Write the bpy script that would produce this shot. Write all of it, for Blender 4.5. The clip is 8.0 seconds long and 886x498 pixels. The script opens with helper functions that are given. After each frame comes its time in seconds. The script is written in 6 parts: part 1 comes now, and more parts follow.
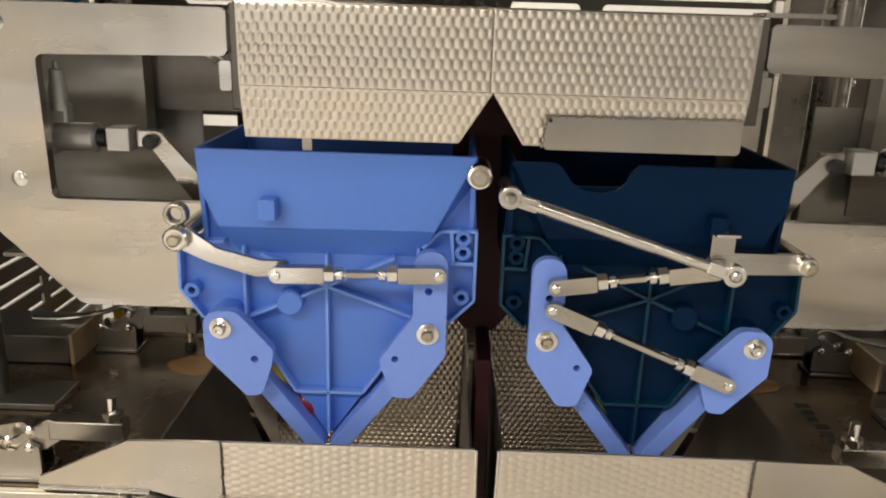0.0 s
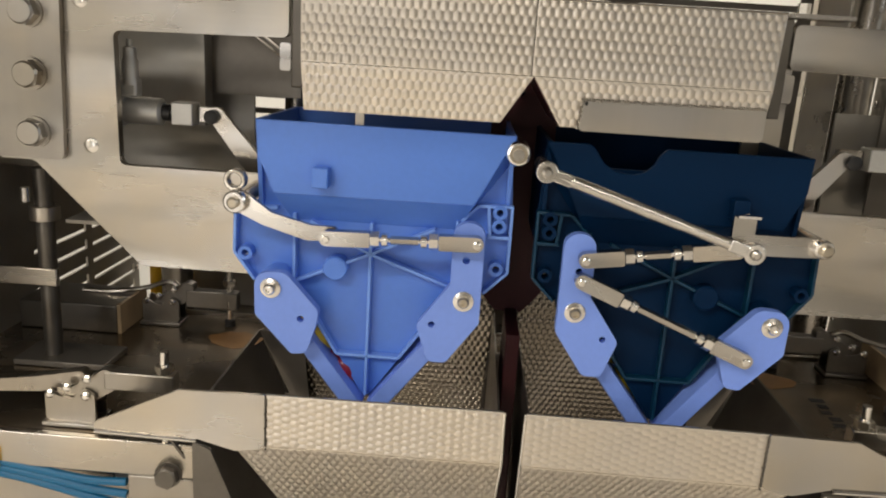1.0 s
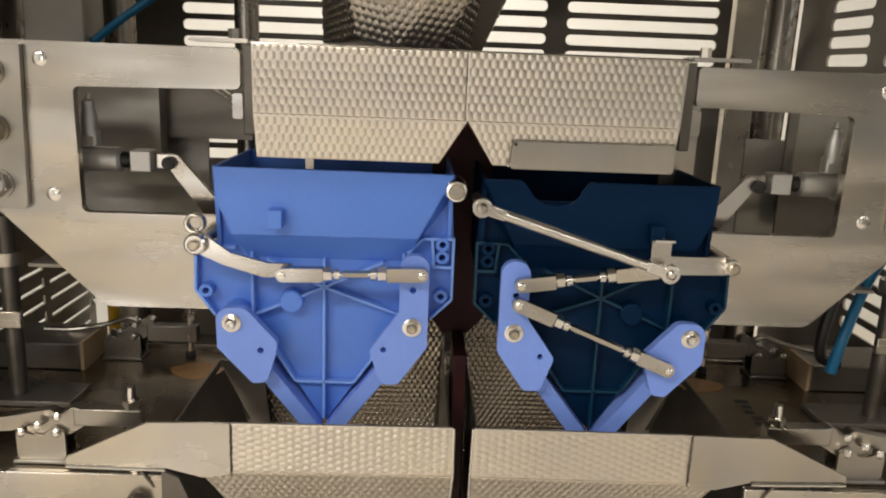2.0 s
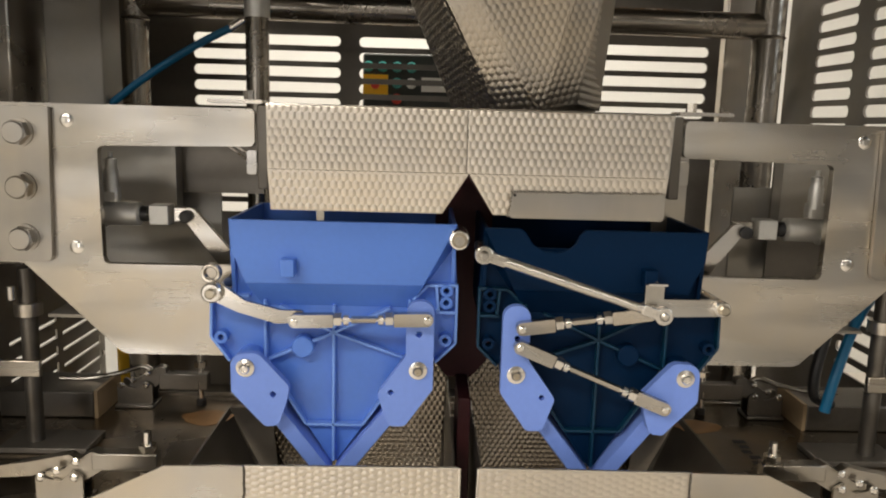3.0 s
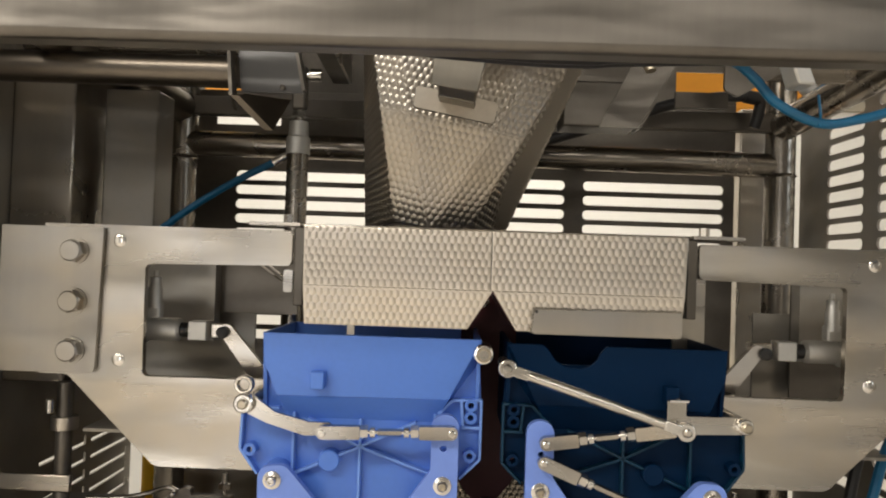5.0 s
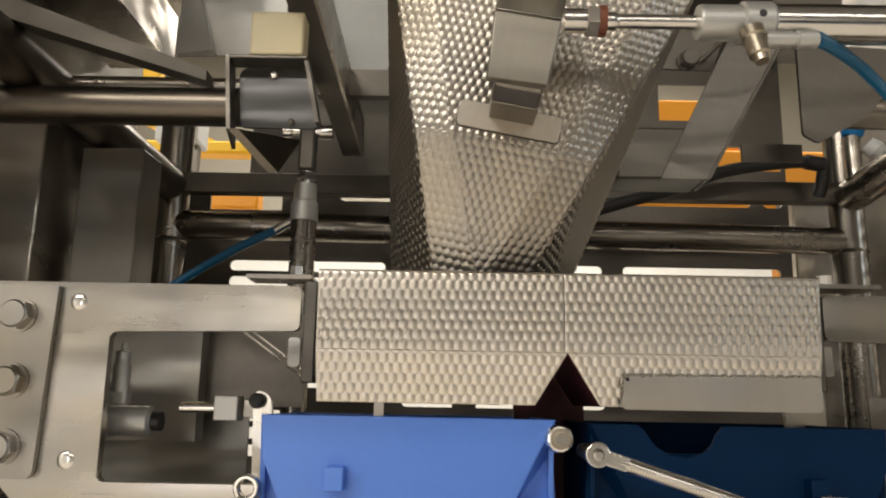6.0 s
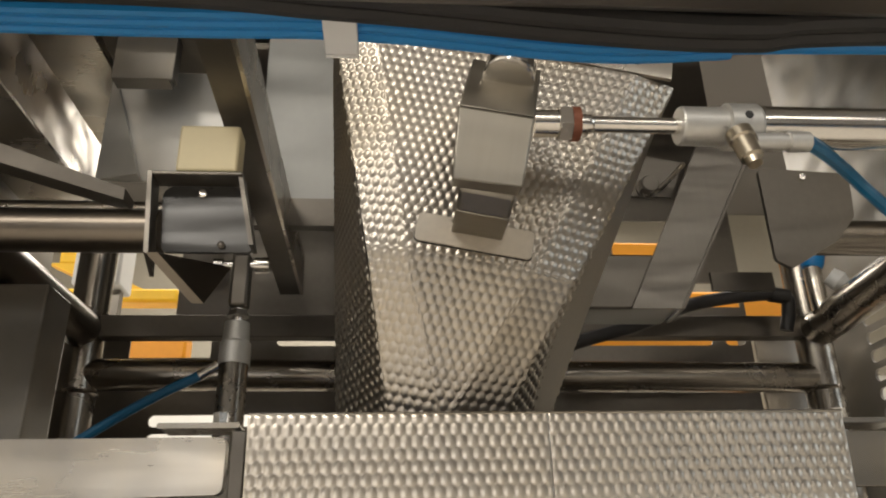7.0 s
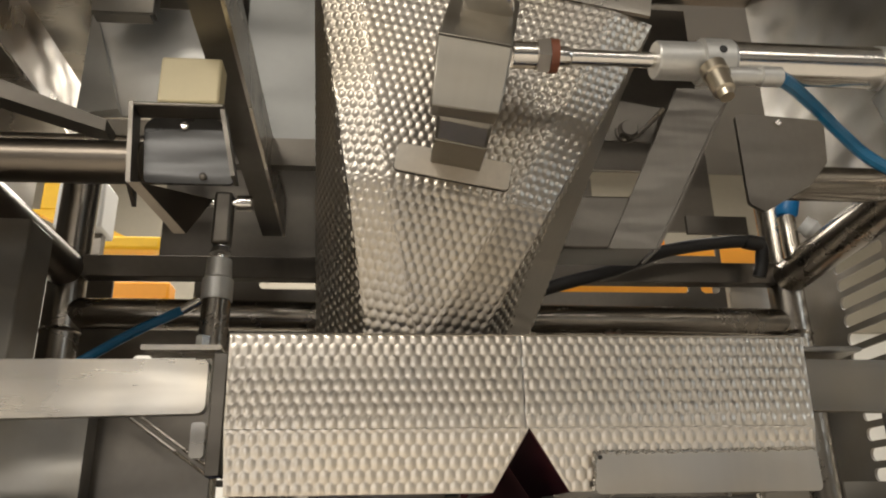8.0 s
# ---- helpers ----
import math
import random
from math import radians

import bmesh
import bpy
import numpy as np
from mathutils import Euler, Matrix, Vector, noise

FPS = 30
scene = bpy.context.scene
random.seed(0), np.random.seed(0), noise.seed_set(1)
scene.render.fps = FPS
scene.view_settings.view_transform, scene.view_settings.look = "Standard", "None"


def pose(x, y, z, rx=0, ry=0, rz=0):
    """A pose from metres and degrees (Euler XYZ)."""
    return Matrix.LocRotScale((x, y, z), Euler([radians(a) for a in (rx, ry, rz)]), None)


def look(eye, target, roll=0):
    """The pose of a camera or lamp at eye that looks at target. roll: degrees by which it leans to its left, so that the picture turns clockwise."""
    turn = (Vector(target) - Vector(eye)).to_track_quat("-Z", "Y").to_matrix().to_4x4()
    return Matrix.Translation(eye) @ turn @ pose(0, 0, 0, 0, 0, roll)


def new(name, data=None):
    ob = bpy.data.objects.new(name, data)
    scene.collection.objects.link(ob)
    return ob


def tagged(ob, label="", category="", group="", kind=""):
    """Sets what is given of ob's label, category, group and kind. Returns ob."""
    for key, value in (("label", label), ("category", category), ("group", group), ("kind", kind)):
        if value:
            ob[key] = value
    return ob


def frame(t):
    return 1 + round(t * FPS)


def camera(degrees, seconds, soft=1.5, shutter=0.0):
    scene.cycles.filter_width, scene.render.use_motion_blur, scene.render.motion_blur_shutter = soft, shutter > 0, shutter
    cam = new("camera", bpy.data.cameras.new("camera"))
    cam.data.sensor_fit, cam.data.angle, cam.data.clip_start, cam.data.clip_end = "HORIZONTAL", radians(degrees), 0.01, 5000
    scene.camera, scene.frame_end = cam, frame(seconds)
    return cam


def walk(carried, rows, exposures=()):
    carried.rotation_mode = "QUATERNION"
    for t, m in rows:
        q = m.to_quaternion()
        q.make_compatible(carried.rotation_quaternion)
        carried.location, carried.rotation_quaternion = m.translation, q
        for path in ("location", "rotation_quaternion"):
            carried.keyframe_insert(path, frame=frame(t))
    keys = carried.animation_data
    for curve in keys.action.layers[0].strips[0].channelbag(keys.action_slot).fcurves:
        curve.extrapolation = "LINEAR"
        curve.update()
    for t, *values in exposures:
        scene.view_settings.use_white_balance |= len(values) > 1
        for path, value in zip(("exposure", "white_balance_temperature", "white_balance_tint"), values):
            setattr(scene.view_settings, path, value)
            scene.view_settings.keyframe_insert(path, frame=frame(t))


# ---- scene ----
cam = camera(60.3, 8.0, soft=2.0)
PATH = [
    (0, (0.060, 0.075, 1.361), (0.047, 1.991, 0.789), 1.8),
    (0.5, (0.053, 0.045, 1.36), (0.018, 1.966, 0.807), 1.8),
    (1, (0.048, 0.03, 1.333), (-0.013, 1.965, 0.829), 3.7),
    (1.5, (0.046, -0.004, 1.341), (0.041, 1.945, 0.892), 3.6),
    (2, (0.054, -0.013, 1.357), (0.11, 1.932, 0.895), 2.3),
    (2.2, (0.041, -0.01, 1.402), (0.161, 1.912, 0.861), 3.0),
    (3.3, (0.055, -0.051, 1.348), (0.087, 1.928, 1.063), 1.2),
    (3.5, (0.057, -0.048, 1.347), (0.089, 1.93, 1.058), 1.1),
    (4, (0.058, -0.054, 1.352), (0.09, 1.927, 1.079), 1.1),
    (4.5, (0.057, -0.077, 1.348), (0.057, 1.918, 1.202), 2.0),
    (4.7, (0.056, -0.079, 1.344), (0.044, 1.92, 1.29), 2.1),
    (5.8, (0.022, 0.022, 1.302), (-0.03, 2.002, 1.585), 1.6),
    (6, (0.01, 0.075, 1.287), (-0.005, 2.034, 1.688), 1.1),
    (6.2, (-0.004, 0.129, 1.288), (0.061, 2.058, 1.813), 0.3),
    (6.5, (0.0, 0.149, 1.29), (0.091, 2.004, 2.033), -0.5),
    (7, (-0.001, 0.153, 1.292), (0.141, 1.987, 2.078), -1.3),
    (7.5, (-0.001, 0.157, 1.281), (0.178, 2.009, 2.014), -1.4),
    (8, (0.002, 0.15, 1.272), (0.186, 2.02, 1.958), -1.1),
]
walk(cam, [(t, look(eye, target, roll)) for t, eye, target, roll in PATH])

# ---- light ----
world = bpy.data.worlds.new("hall_air")
scene.world = world
world.use_nodes = True
world.node_tree.nodes["Background"].inputs["Color"].default_value = (0.9, 0.87, 0.8, 1)
world.node_tree.nodes["Background"].inputs["Strength"].default_value = 0.02
scene.view_settings.exposure = 0.0


def hall_lamp(x, y, watts, sx=2.2, sy=0.42, z=3.12):
    data = bpy.data.lights.new("strip_light", "AREA")
    data.shape, data.size, data.size_y, data.energy, data.color = "RECTANGLE", sx, sy, watts, (1.0, 0.932, 0.835)
    ob = new("strip_light_source", data)
    ob.location = (x, y, z)
    return ob


LAMPS = ((-1.7, -1.9, 94), (1.4, -2.6, 26), (0.2, -4.4, 20), (-1.2, 1.5, 32), (1.4, 1.5, 30), (0.1, 3.3, 48))
for lx, ly, lw in LAMPS:
    hall_lamp(lx, ly, lw)


# daylight through the hall's front window
day = bpy.data.lights.new("window_daylight", "AREA")
day.shape, day.size, day.size_y, day.energy, day.color = "RECTANGLE", 1.0, 1.9, 25, (1.0, 0.97, 0.95)
day_ob = new("window_daylight", day)
day_ob.matrix_world = look((-1.75, -5.96, 1.25), (-1.75, 0.0, 1.25))

# fill light added in the hall's far corner to brighten the right arm
corner_fill = bpy.data.lights.new("corner_fill_light", "AREA")
corner_fill.shape, corner_fill.size, corner_fill.size_y, corner_fill.energy, corner_fill.color = "RECTANGLE", 1.1, 2.0, 5.5, (1.0, 0.95, 0.87)
corner_fill_ob = new("corner_fill_light", corner_fill)
corner_fill_ob.matrix_world = look((2.55, -5.96, 1.05), (2.55, 0.0, 1.05))

# cool fill light added at the east wall for the chute's right side
east_fill = bpy.data.lights.new("east_fill_light", "AREA")
east_fill.shape, east_fill.size, east_fill.size_y, east_fill.energy, east_fill.color = "RECTANGLE", 1.6, 1.1, 18, (0.86, 0.94, 1.0)
east_fill_ob = new("east_fill_light", east_fill)
east_fill_ob.matrix_world = look((3.33, -1.4, 2.4), (0.0, -1.4, 2.4))


# ---- materials ----
def material(name, base, rough=0.4, metal=0.0, grain=200.0, spread=0.08, bump=0.0, stain=6.0, stain_amount=0.12, brushed=None,
             rough_spread=0.08, emit=0.0, spec=0.5, wave=0.0, wave_scale=9.0, tint=0.0):
    m = bpy.data.materials.new(name)
    m.use_nodes = True
    nt = m.node_tree
    ns, ln = nt.nodes, nt.links
    bsdf = ns["Principled BSDF"]
    bsdf.inputs["Metallic"].default_value = metal
    bsdf.inputs["Specular IOR Level"].default_value = spec
    co = ns.new("ShaderNodeTexCoord")
    mp = ns.new("ShaderNodeMapping")
    if brushed:
        mp.inputs["Scale"].default_value = brushed
    ln.new(co.outputs["Object"], mp.inputs["Vector"])
    fine = ns.new("ShaderNodeTexNoise")
    fine.inputs["Scale"].default_value, fine.inputs["Detail"].default_value = grain, 4
    ln.new(mp.outputs["Vector"], fine.inputs["Vector"])
    broad = ns.new("ShaderNodeTexNoise")
    broad.inputs["Scale"].default_value, broad.inputs["Detail"].default_value = stain, 5
    ln.new(co.outputs["Object"], broad.inputs["Vector"])
    info = ns.new("ShaderNodeObjectInfo")
    # colour: base, lightened and darkened by fine grain and broad stains
    val = ns.new("ShaderNodeMath"); val.operation = "MULTIPLY_ADD"
    ln.new(fine.outputs["Fac"], val.inputs[0])
    val.inputs[1].default_value, val.inputs[2].default_value = 2 * spread, 1 - spread
    val2 = ns.new("ShaderNodeMath"); val2.operation = "MULTIPLY_ADD"
    ln.new(broad.outputs["Fac"], val2.inputs[0])
    val2.inputs[1].default_value, val2.inputs[2].default_value = 2 * stain_amount, 1 - stain_amount
    mul = ns.new("ShaderNodeMath"); mul.operation = "MULTIPLY"
    ln.new(val.outputs[0], mul.inputs[0]); ln.new(val2.outputs[0], mul.inputs[1])
    rnd = ns.new("ShaderNodeMath"); rnd.operation = "MULTIPLY_ADD"
    ln.new(info.outputs["Random"], rnd.inputs[0])
    rnd.inputs[1].default_value, rnd.inputs[2].default_value = 0.08, 0.96
    mul2 = ns.new("ShaderNodeMath"); mul2.operation = "MULTIPLY"
    ln.new(mul.outputs[0], mul2.inputs[0]); ln.new(rnd.outputs[0], mul2.inputs[1])
    vec = ns.new("ShaderNodeVectorMath"); vec.operation = "SCALE"
    vec.inputs[0].default_value = base[:3]
    ln.new(mul2.outputs[0], vec.inputs["Scale"])
    if tint:
        # patches of warmer and cooler metal, standing in for uneven reflections
        cloud = ns.new("ShaderNodeTexNoise")
        cloud.inputs["Scale"].default_value, cloud.inputs["Detail"].default_value = 15, 3
        ln.new(co.outputs["Object"], cloud.inputs["Vector"])
        ramp = ns.new("ShaderNodeMapRange")
        ramp.inputs["From Min"].default_value, ramp.inputs["From Max"].default_value = 0.35, 0.65
        ln.new(cloud.outputs["Fac"], ramp.inputs["Value"])
        hue = ns.new("ShaderNodeVectorMath"); hue.operation = "MULTIPLY_ADD"
        ln.new(ramp.outputs["Result"], hue.inputs[0])
        hue.inputs[1].default_value, hue.inputs[2].default_value = (-1.6 * tint, -0.9 * tint, 0.5 * tint), (1 + 0.8 * tint, 1 + 0.4 * tint, 1 - 0.4 * tint)
        both = ns.new("ShaderNodeVectorMath"); both.operation = "MULTIPLY"
        ln.new(vec.outputs[0], both.inputs[0]); ln.new(hue.outputs[0], both.inputs[1])
        ln.new(both.outputs[0], bsdf.inputs["Base Color"])
    else:
        ln.new(vec.outputs[0], bsdf.inputs["Base Color"])
    ra = ns.new("ShaderNodeMath"); ra.operation = "MULTIPLY_ADD"; ra.use_clamp = True
    ln.new(broad.outputs["Fac"], ra.inputs[0])
    ra.inputs[1].default_value, ra.inputs[2].default_value = 2 * rough_spread, rough - rough_spread
    rb = ns.new("ShaderNodeMath"); rb.operation = "MULTIPLY_ADD"; rb.use_clamp = True
    ln.new(fine.outputs["Fac"], rb.inputs[0])
    rb.inputs[1].default_value = rough_spread * 0.35
    ln.new(ra.outputs[0], rb.inputs[2])
    ln.new(rb.outputs[0], bsdf.inputs["Roughness"])
    if bump:
        bp = ns.new("ShaderNodeBump")
        bp.inputs["Strength"].default_value, bp.inputs["Distance"].default_value = bump, 0.0006
        ln.new(fine.outputs["Fac"], bp.inputs["Height"])
        ln.new(bp.outputs["Normal"], bsdf.inputs["Normal"])
    if wave:
        # slow waviness of cold-rolled sheet, drawn out along a slant, with rubbed streaks in the finish
        sm = ns.new("ShaderNodeMapping")
        sm.inputs["Rotation"].default_value = (0, radians(-32), 0)
        sm.inputs["Scale"].default_value = (0.35, 1, 1.6)
        ln.new(co.outputs["Object"], sm.inputs["Vector"])
        slow = ns.new("ShaderNodeTexNoise")
        slow.inputs["Scale"].default_value, slow.inputs["Detail"].default_value = wave_scale, 1.5
        ln.new(sm.outputs["Vector"], slow.inputs["Vector"])
        wv = ns.new("ShaderNodeBump")
        wv.inputs["Strength"].default_value, wv.inputs["Distance"].default_value = 1.0, wave
        ln.new(slow.outputs["Fac"], wv.inputs["Height"])
        if bump:
            ln.new(wv.outputs["Normal"], bp.inputs["Normal"])
        else:
            ln.new(wv.outputs["Normal"], bsdf.inputs["Normal"])
        # smeared reflections put into the base colour, following the waves
        sheen_tone = ns.new("ShaderNodeMath"); sheen_tone.operation = "MULTIPLY_ADD"
        ln.new(slow.outputs["Fac"], sheen_tone.inputs[0])
        sheen_tone.inputs[1].default_value, sheen_tone.inputs[2].default_value = 0.9, 0.55
        mul3 = ns.new("ShaderNodeMath"); mul3.operation = "MULTIPLY"
        ln.new(mul2.outputs[0], mul3.inputs[0]); ln.new(sheen_tone.outputs[0], mul3.inputs[1])
        ln.new(mul3.outputs[0], vec.inputs["Scale"])
        rc = ns.new("ShaderNodeMath"); rc.operation = "MULTIPLY_ADD"; rc.use_clamp = True
        ln.new(slow.outputs["Fac"], rc.inputs[0])
        rc.inputs[1].default_value = 0.3
        rd = ns.new("ShaderNodeMath"); rd.operation = "SUBTRACT"; rd.use_clamp = True
        ln.new(rb.outputs[0], rd.inputs[0]); rd.inputs[1].default_value = 0.17
        ln.new(rd.outputs[0], rc.inputs[2])
        ln.new(rc.outputs[0], bsdf.inputs["Roughness"])
    if emit:
        bsdf.inputs["Emission Color"].default_value = (*base[:3], 1)
        bsdf.inputs["Emission Strength"].default_value = emit
    return m


STEEL = material("brushed_stainless", (0.55, 0.51, 0.45), 0.27, 1.0, 420, 0.035, 0.015, 13, 0.2, (0.05, 1, 1), rough_spread=0.10, wave=0.020, wave_scale=7, tint=0.08)
# darker than STEEL: the machine's inner shade is put into its tone
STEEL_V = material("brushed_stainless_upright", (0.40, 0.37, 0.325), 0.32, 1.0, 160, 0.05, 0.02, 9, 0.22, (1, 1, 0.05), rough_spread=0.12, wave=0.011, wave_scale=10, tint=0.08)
GUARD = material("satin_guard_sheet", (0.27, 0.25, 0.22), 0.42, 0.6, 150, 0.05, 0.02, 9, 0.22, wave=0.008, wave_scale=9, tint=0.06)
INNER = material("satin_inner_sheet", (0.33, 0.31, 0.275), 0.36, 0.5, 150, 0.05, 0.02, 14, 0.3, wave=0.012, wave_scale=11, tint=0.06)
DIMPLE = material("dimpled_stainless", (0.72, 0.66, 0.575), 0.33, 1.0, 300, 0.05, 0.03, 9, 0.10, tint=0.03)
# chute sheet: brown smears, and overhead shade put into a lower tone
CHUTE_STEEL = material("smeared_shaded_dimpled_steel", (0.44, 0.40, 0.345), 0.33, 1.0, 300, 0.08, 0.03, 11, 0.30, rough_spread=0.06, tint=0.06)
GALV = material("galvanised_sheet", (0.80, 0.79, 0.75), 0.5, 0.85, 60, 0.08, 0.03, 12, 0.12, wave=0.01, wave_scale=8)
# same dimpled steel, darkened for the shade under the hoppers
DIMPLE_SHADED = material("shaded_dimpled_sheet", (0.20, 0.18, 0.155), 0.15, 1.0, 200, 0.15, 0.05, 14, 0.4, rough_spread=0.06, tint=0.06)
PIPE = material("polished_tube", (0.33, 0.30, 0.26), 0.25, 1.0, 220, 0.04, 0.0, 10, 0.12)
# dull steel, its colour taken further down for shade inside the machine
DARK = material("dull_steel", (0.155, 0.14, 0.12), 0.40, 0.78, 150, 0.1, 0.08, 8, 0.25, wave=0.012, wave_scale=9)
BLOCKM = material("oily_brushed_block", (0.18, 0.165, 0.145), 0.38, 1.0, 200, 0.08, 0.06, 22, 0.2, (1, 1, 0.05), wave=0.004, wave_scale=22)
# recessed steel face of the bracket, its shade put in as near-black
SHADESTEEL = material("shade_dark_plate", (0.05, 0.048, 0.045), 0.34, 0.0, 170, 0.1, 0.06, 14, 0.25, wave=0.012, wave_scale=14)
GREYSHEET = material("satin_grey_sheet", (0.33, 0.33, 0.315), 0.46, 0.8, 90, 0.06, 0.03, 9, 0.15, wave=0.012, wave_scale=7)
DECK = material("worn_steel_deck", (0.17, 0.138, 0.10), 0.27, 0.92, 120, 0.16, 0.1, 11, 0.5, rough_spread=0.16, wave=0.006, wave_scale=12, tint=0.2)
CHROME = material("bright_plated_steel", (0.80, 0.77, 0.72), 0.18, 1.0, 250, 0.04, 0.0, 20, 0.06)
CAST = material("cast_aluminium", (0.62, 0.61, 0.58), 0.45, 0.75, 420, 0.06, 0.12, 14, 0.08)
CLAMPM = material("oily_clamp_steel", (0.21, 0.195, 0.175), 0.36, 0.95, 180, 0.1, 0.06, 20, 0.25)
# steel plates whose dark red reflection is put into the colour
MAROON = material("maroon_reflecting_steel", (0.055, 0.014, 0.016), 0.42, 0.0, 200, 0.15, 0.06, 12, 0.3, spec=0.25)
BLUE = material("blue_plastic", (0.095, 0.225, 0.70), 0.31, 0.0, 240, 0.05, 0.06, 10, 0.08, spec=0.5)
# rib colours lightened for the light their thin edges catch
BLUE_LIT = material("blue_lit_rib", (0.19, 0.35, 0.82), 0.4, 0.0, 240, 0.05, 0.05, 10, 0.06, spec=0.35)
NAVY_LIT = material("navy_lit_rib", (0.002, 0.034, 0.072), 0.4, 0.0, 240, 0.06, 0.05, 10, 0.1, spec=0.35)
LIGHTBLUE = material("light_blue_plastic", (0.19, 0.31, 0.80), 0.38, 0.0, 260, 0.05, 0.06, 14, 0.08, spec=0.45)
NAVY = material("navy_plastic", (0.001, 0.0155, 0.050), 0.46, 0.0, 240, 0.06, 0.05, 10, 0.10, spec=0.10)
BLACK = material("black_rubber", (0.015, 0.014, 0.014), 0.42, 0.0, 200, 0.2, 0.05, 20, 0.2)
HOSE_BLUE = material("blue_air_hose", (0.012, 0.22, 0.56), 0.35, 0.0, 120, 0.08, 0.0, 18, 0.12)
HOSE_TEAL = material("teal_air_hose", (0.008, 0.13, 0.27), 0.35, 0.0, 120, 0.08, 0.0, 18, 0.12)
CREAM = material("cream_plastic", (0.74, 0.65, 0.42), 0.5, 0.0, 200, 0.03, 0.03, 10, 0.06)
ORANGE = material("orange_paint", (0.90, 0.36, 0.012), 0.45, 0.0, 90, 0.05, 0.05, 5, 0.12)
YELLOW = material("yellow_paint", (0.92, 0.55, 0.02), 0.45, 0.0, 90, 0.05, 0.05, 5, 0.1)
COPPER = material("red_brown_washer", (0.22, 0.075, 0.04), 0.5, 0.2, 300, 0.1, 0.05, 20, 0.1)
DIMWALL = material("grey_wall_cladding", (0.30, 0.285, 0.26), 0.7, 0.0, 60, 0.05, 0.05, 1.5, 0.2)
WALLM = material("white_wall_paint", (0.80, 0.79, 0.75), 0.7, 0.0, 60, 0.03, 0.05, 1.5, 0.06)
FLOORM = material("grey_resin_floor", (0.68, 0.63, 0.56), 0.45, 0.0, 80, 0.08, 0.03, 1.2, 0.15)
# unseen front half of the east wall, darkened to dim the right plates' reflections
EASTWALL = material("reflection_dimming_wall", (0.22, 0.212, 0.198), 0.7, 0.0, 60, 0.05, 0.05, 1.5, 0.2)
CEILM = material("dark_ceiling_cladding", (0.16, 0.15, 0.14), 0.8, 0.0, 60, 0.03, 0.0, 1.5, 0.05)
TEAL = material("teal_button", (0.05, 0.36, 0.33), 0.3, 0.0, 100, 0.03)
RED = material("red_button", (0.62, 0.05, 0.03), 0.35, 0.0, 100, 0.03)
PANELM = material("dark_panel_paint", (0.035, 0.04, 0.035), 0.4, 0.0, 100, 0.05)
WHITE = material("white_plastic", (0.78, 0.78, 0.76), 0.4, 0.0, 100, 0.03)
TAN = material("tan_fibre_board", (0.40, 0.29, 0.17), 0.5, 0.0, 120, 0.1, 0.05, 25, 0.2)
RUST = material("brown_varnish_stain", (0.27, 0.145, 0.055), 0.3, 0.35, 140, 0.2, 0.05, 40, 0.35)
WRAP_Y = material("yellow_wrapper", (0.72, 0.52, 0.03), 0.28, 0.0, 90, 0.1, 0.2, 40, 0.15)
WRAP_R = material("red_wrapper", (0.22, 0.012, 0.03), 0.28, 0.0, 90, 0.1, 0.2, 40, 0.15)
DRIVE = material("matt_brushed_block", (0.29, 0.27, 0.235), 0.42, 1.0, 200, 0.08, 0.06, 22, 0.2, (1, 1, 0.05), wave=0.003, wave_scale=22, tint=0.04)
PATCH = material("ground_steel_patch", (0.52, 0.47, 0.40), 0.5, 0.2, 240, 0.08, 0.05, 30, 0.2, tint=0.06)
DULLTUBE = material("dull_brown_tube", (0.19, 0.165, 0.135), 0.33, 1.0, 180, 0.05, 0.0, 10, 0.2)
DIM_BEIGE = material("beige_dim_panel", (0.34, 0.31, 0.25), 0.7, 0.0, 60, 0.05, 0.03, 1.5, 0.15)
BRASS = material("nickel_brass", (0.52, 0.46, 0.36), 0.30, 1.0, 200, 0.05)
MARK = material("black_marking", (0.012, 0.011, 0.01), 0.6, 0.0, 100, 0.05)

# ---- mesh tools ----
ORIGIN = {}


def thing(name, label, category, at=(0, 0, 0), group="", kind=""):
    ob = new(name)
    ob.empty_display_size = 0.02
    ob.location = at
    ORIGIN[ob] = Vector(at)
    return tagged(ob, label, category, group, kind)


def part(name, bm, mat, parent=None, label="", at=None, bevel=0.0, smooth=True):
    """One mesh object from a bmesh in world coordinates, hung under its thing."""
    base = ORIGIN[parent] if parent else Vector((0, 0, 0))
    at = Vector(at) if at is not None else base
    bm.transform(Matrix.Translation(-at))
    bmesh.ops.recalc_face_normals(bm, faces=bm.faces)
    me = bpy.data.meshes.new(name)
    bm.to_mesh(me)
    bm.free()
    me.materials.append(mat)
    if smooth:
        me.shade_smooth()
        me.set_sharp_from_angle(angle=radians(32))
    ob = new(name, me)
    if parent:
        ob.parent = parent
    ob.location = at - base
    ORIGIN[ob] = at
    if bevel:
        b = ob.modifiers.new("edge", "BEVEL")
        b.width, b.segments, b.limit_method, b.angle_limit = bevel, 2, "ANGLE", radians(35)
        b.harden_normals = False
    if label:
        tagged(ob, label)
    return ob


def solo(name, bm, mat, label, category, group="", kind="", at=None, bevel=0.0):
    """A thing that is one mesh."""
    if at is None:
        zs = [v.co for v in bm.verts]
        at = (sum(c.x for c in zs) / len(zs), sum(c.y for c in zs) / len(zs), min(c.z for c in zs))
    return tagged(part(name, bm, mat, None, "", at, bevel), label, category, group, kind)


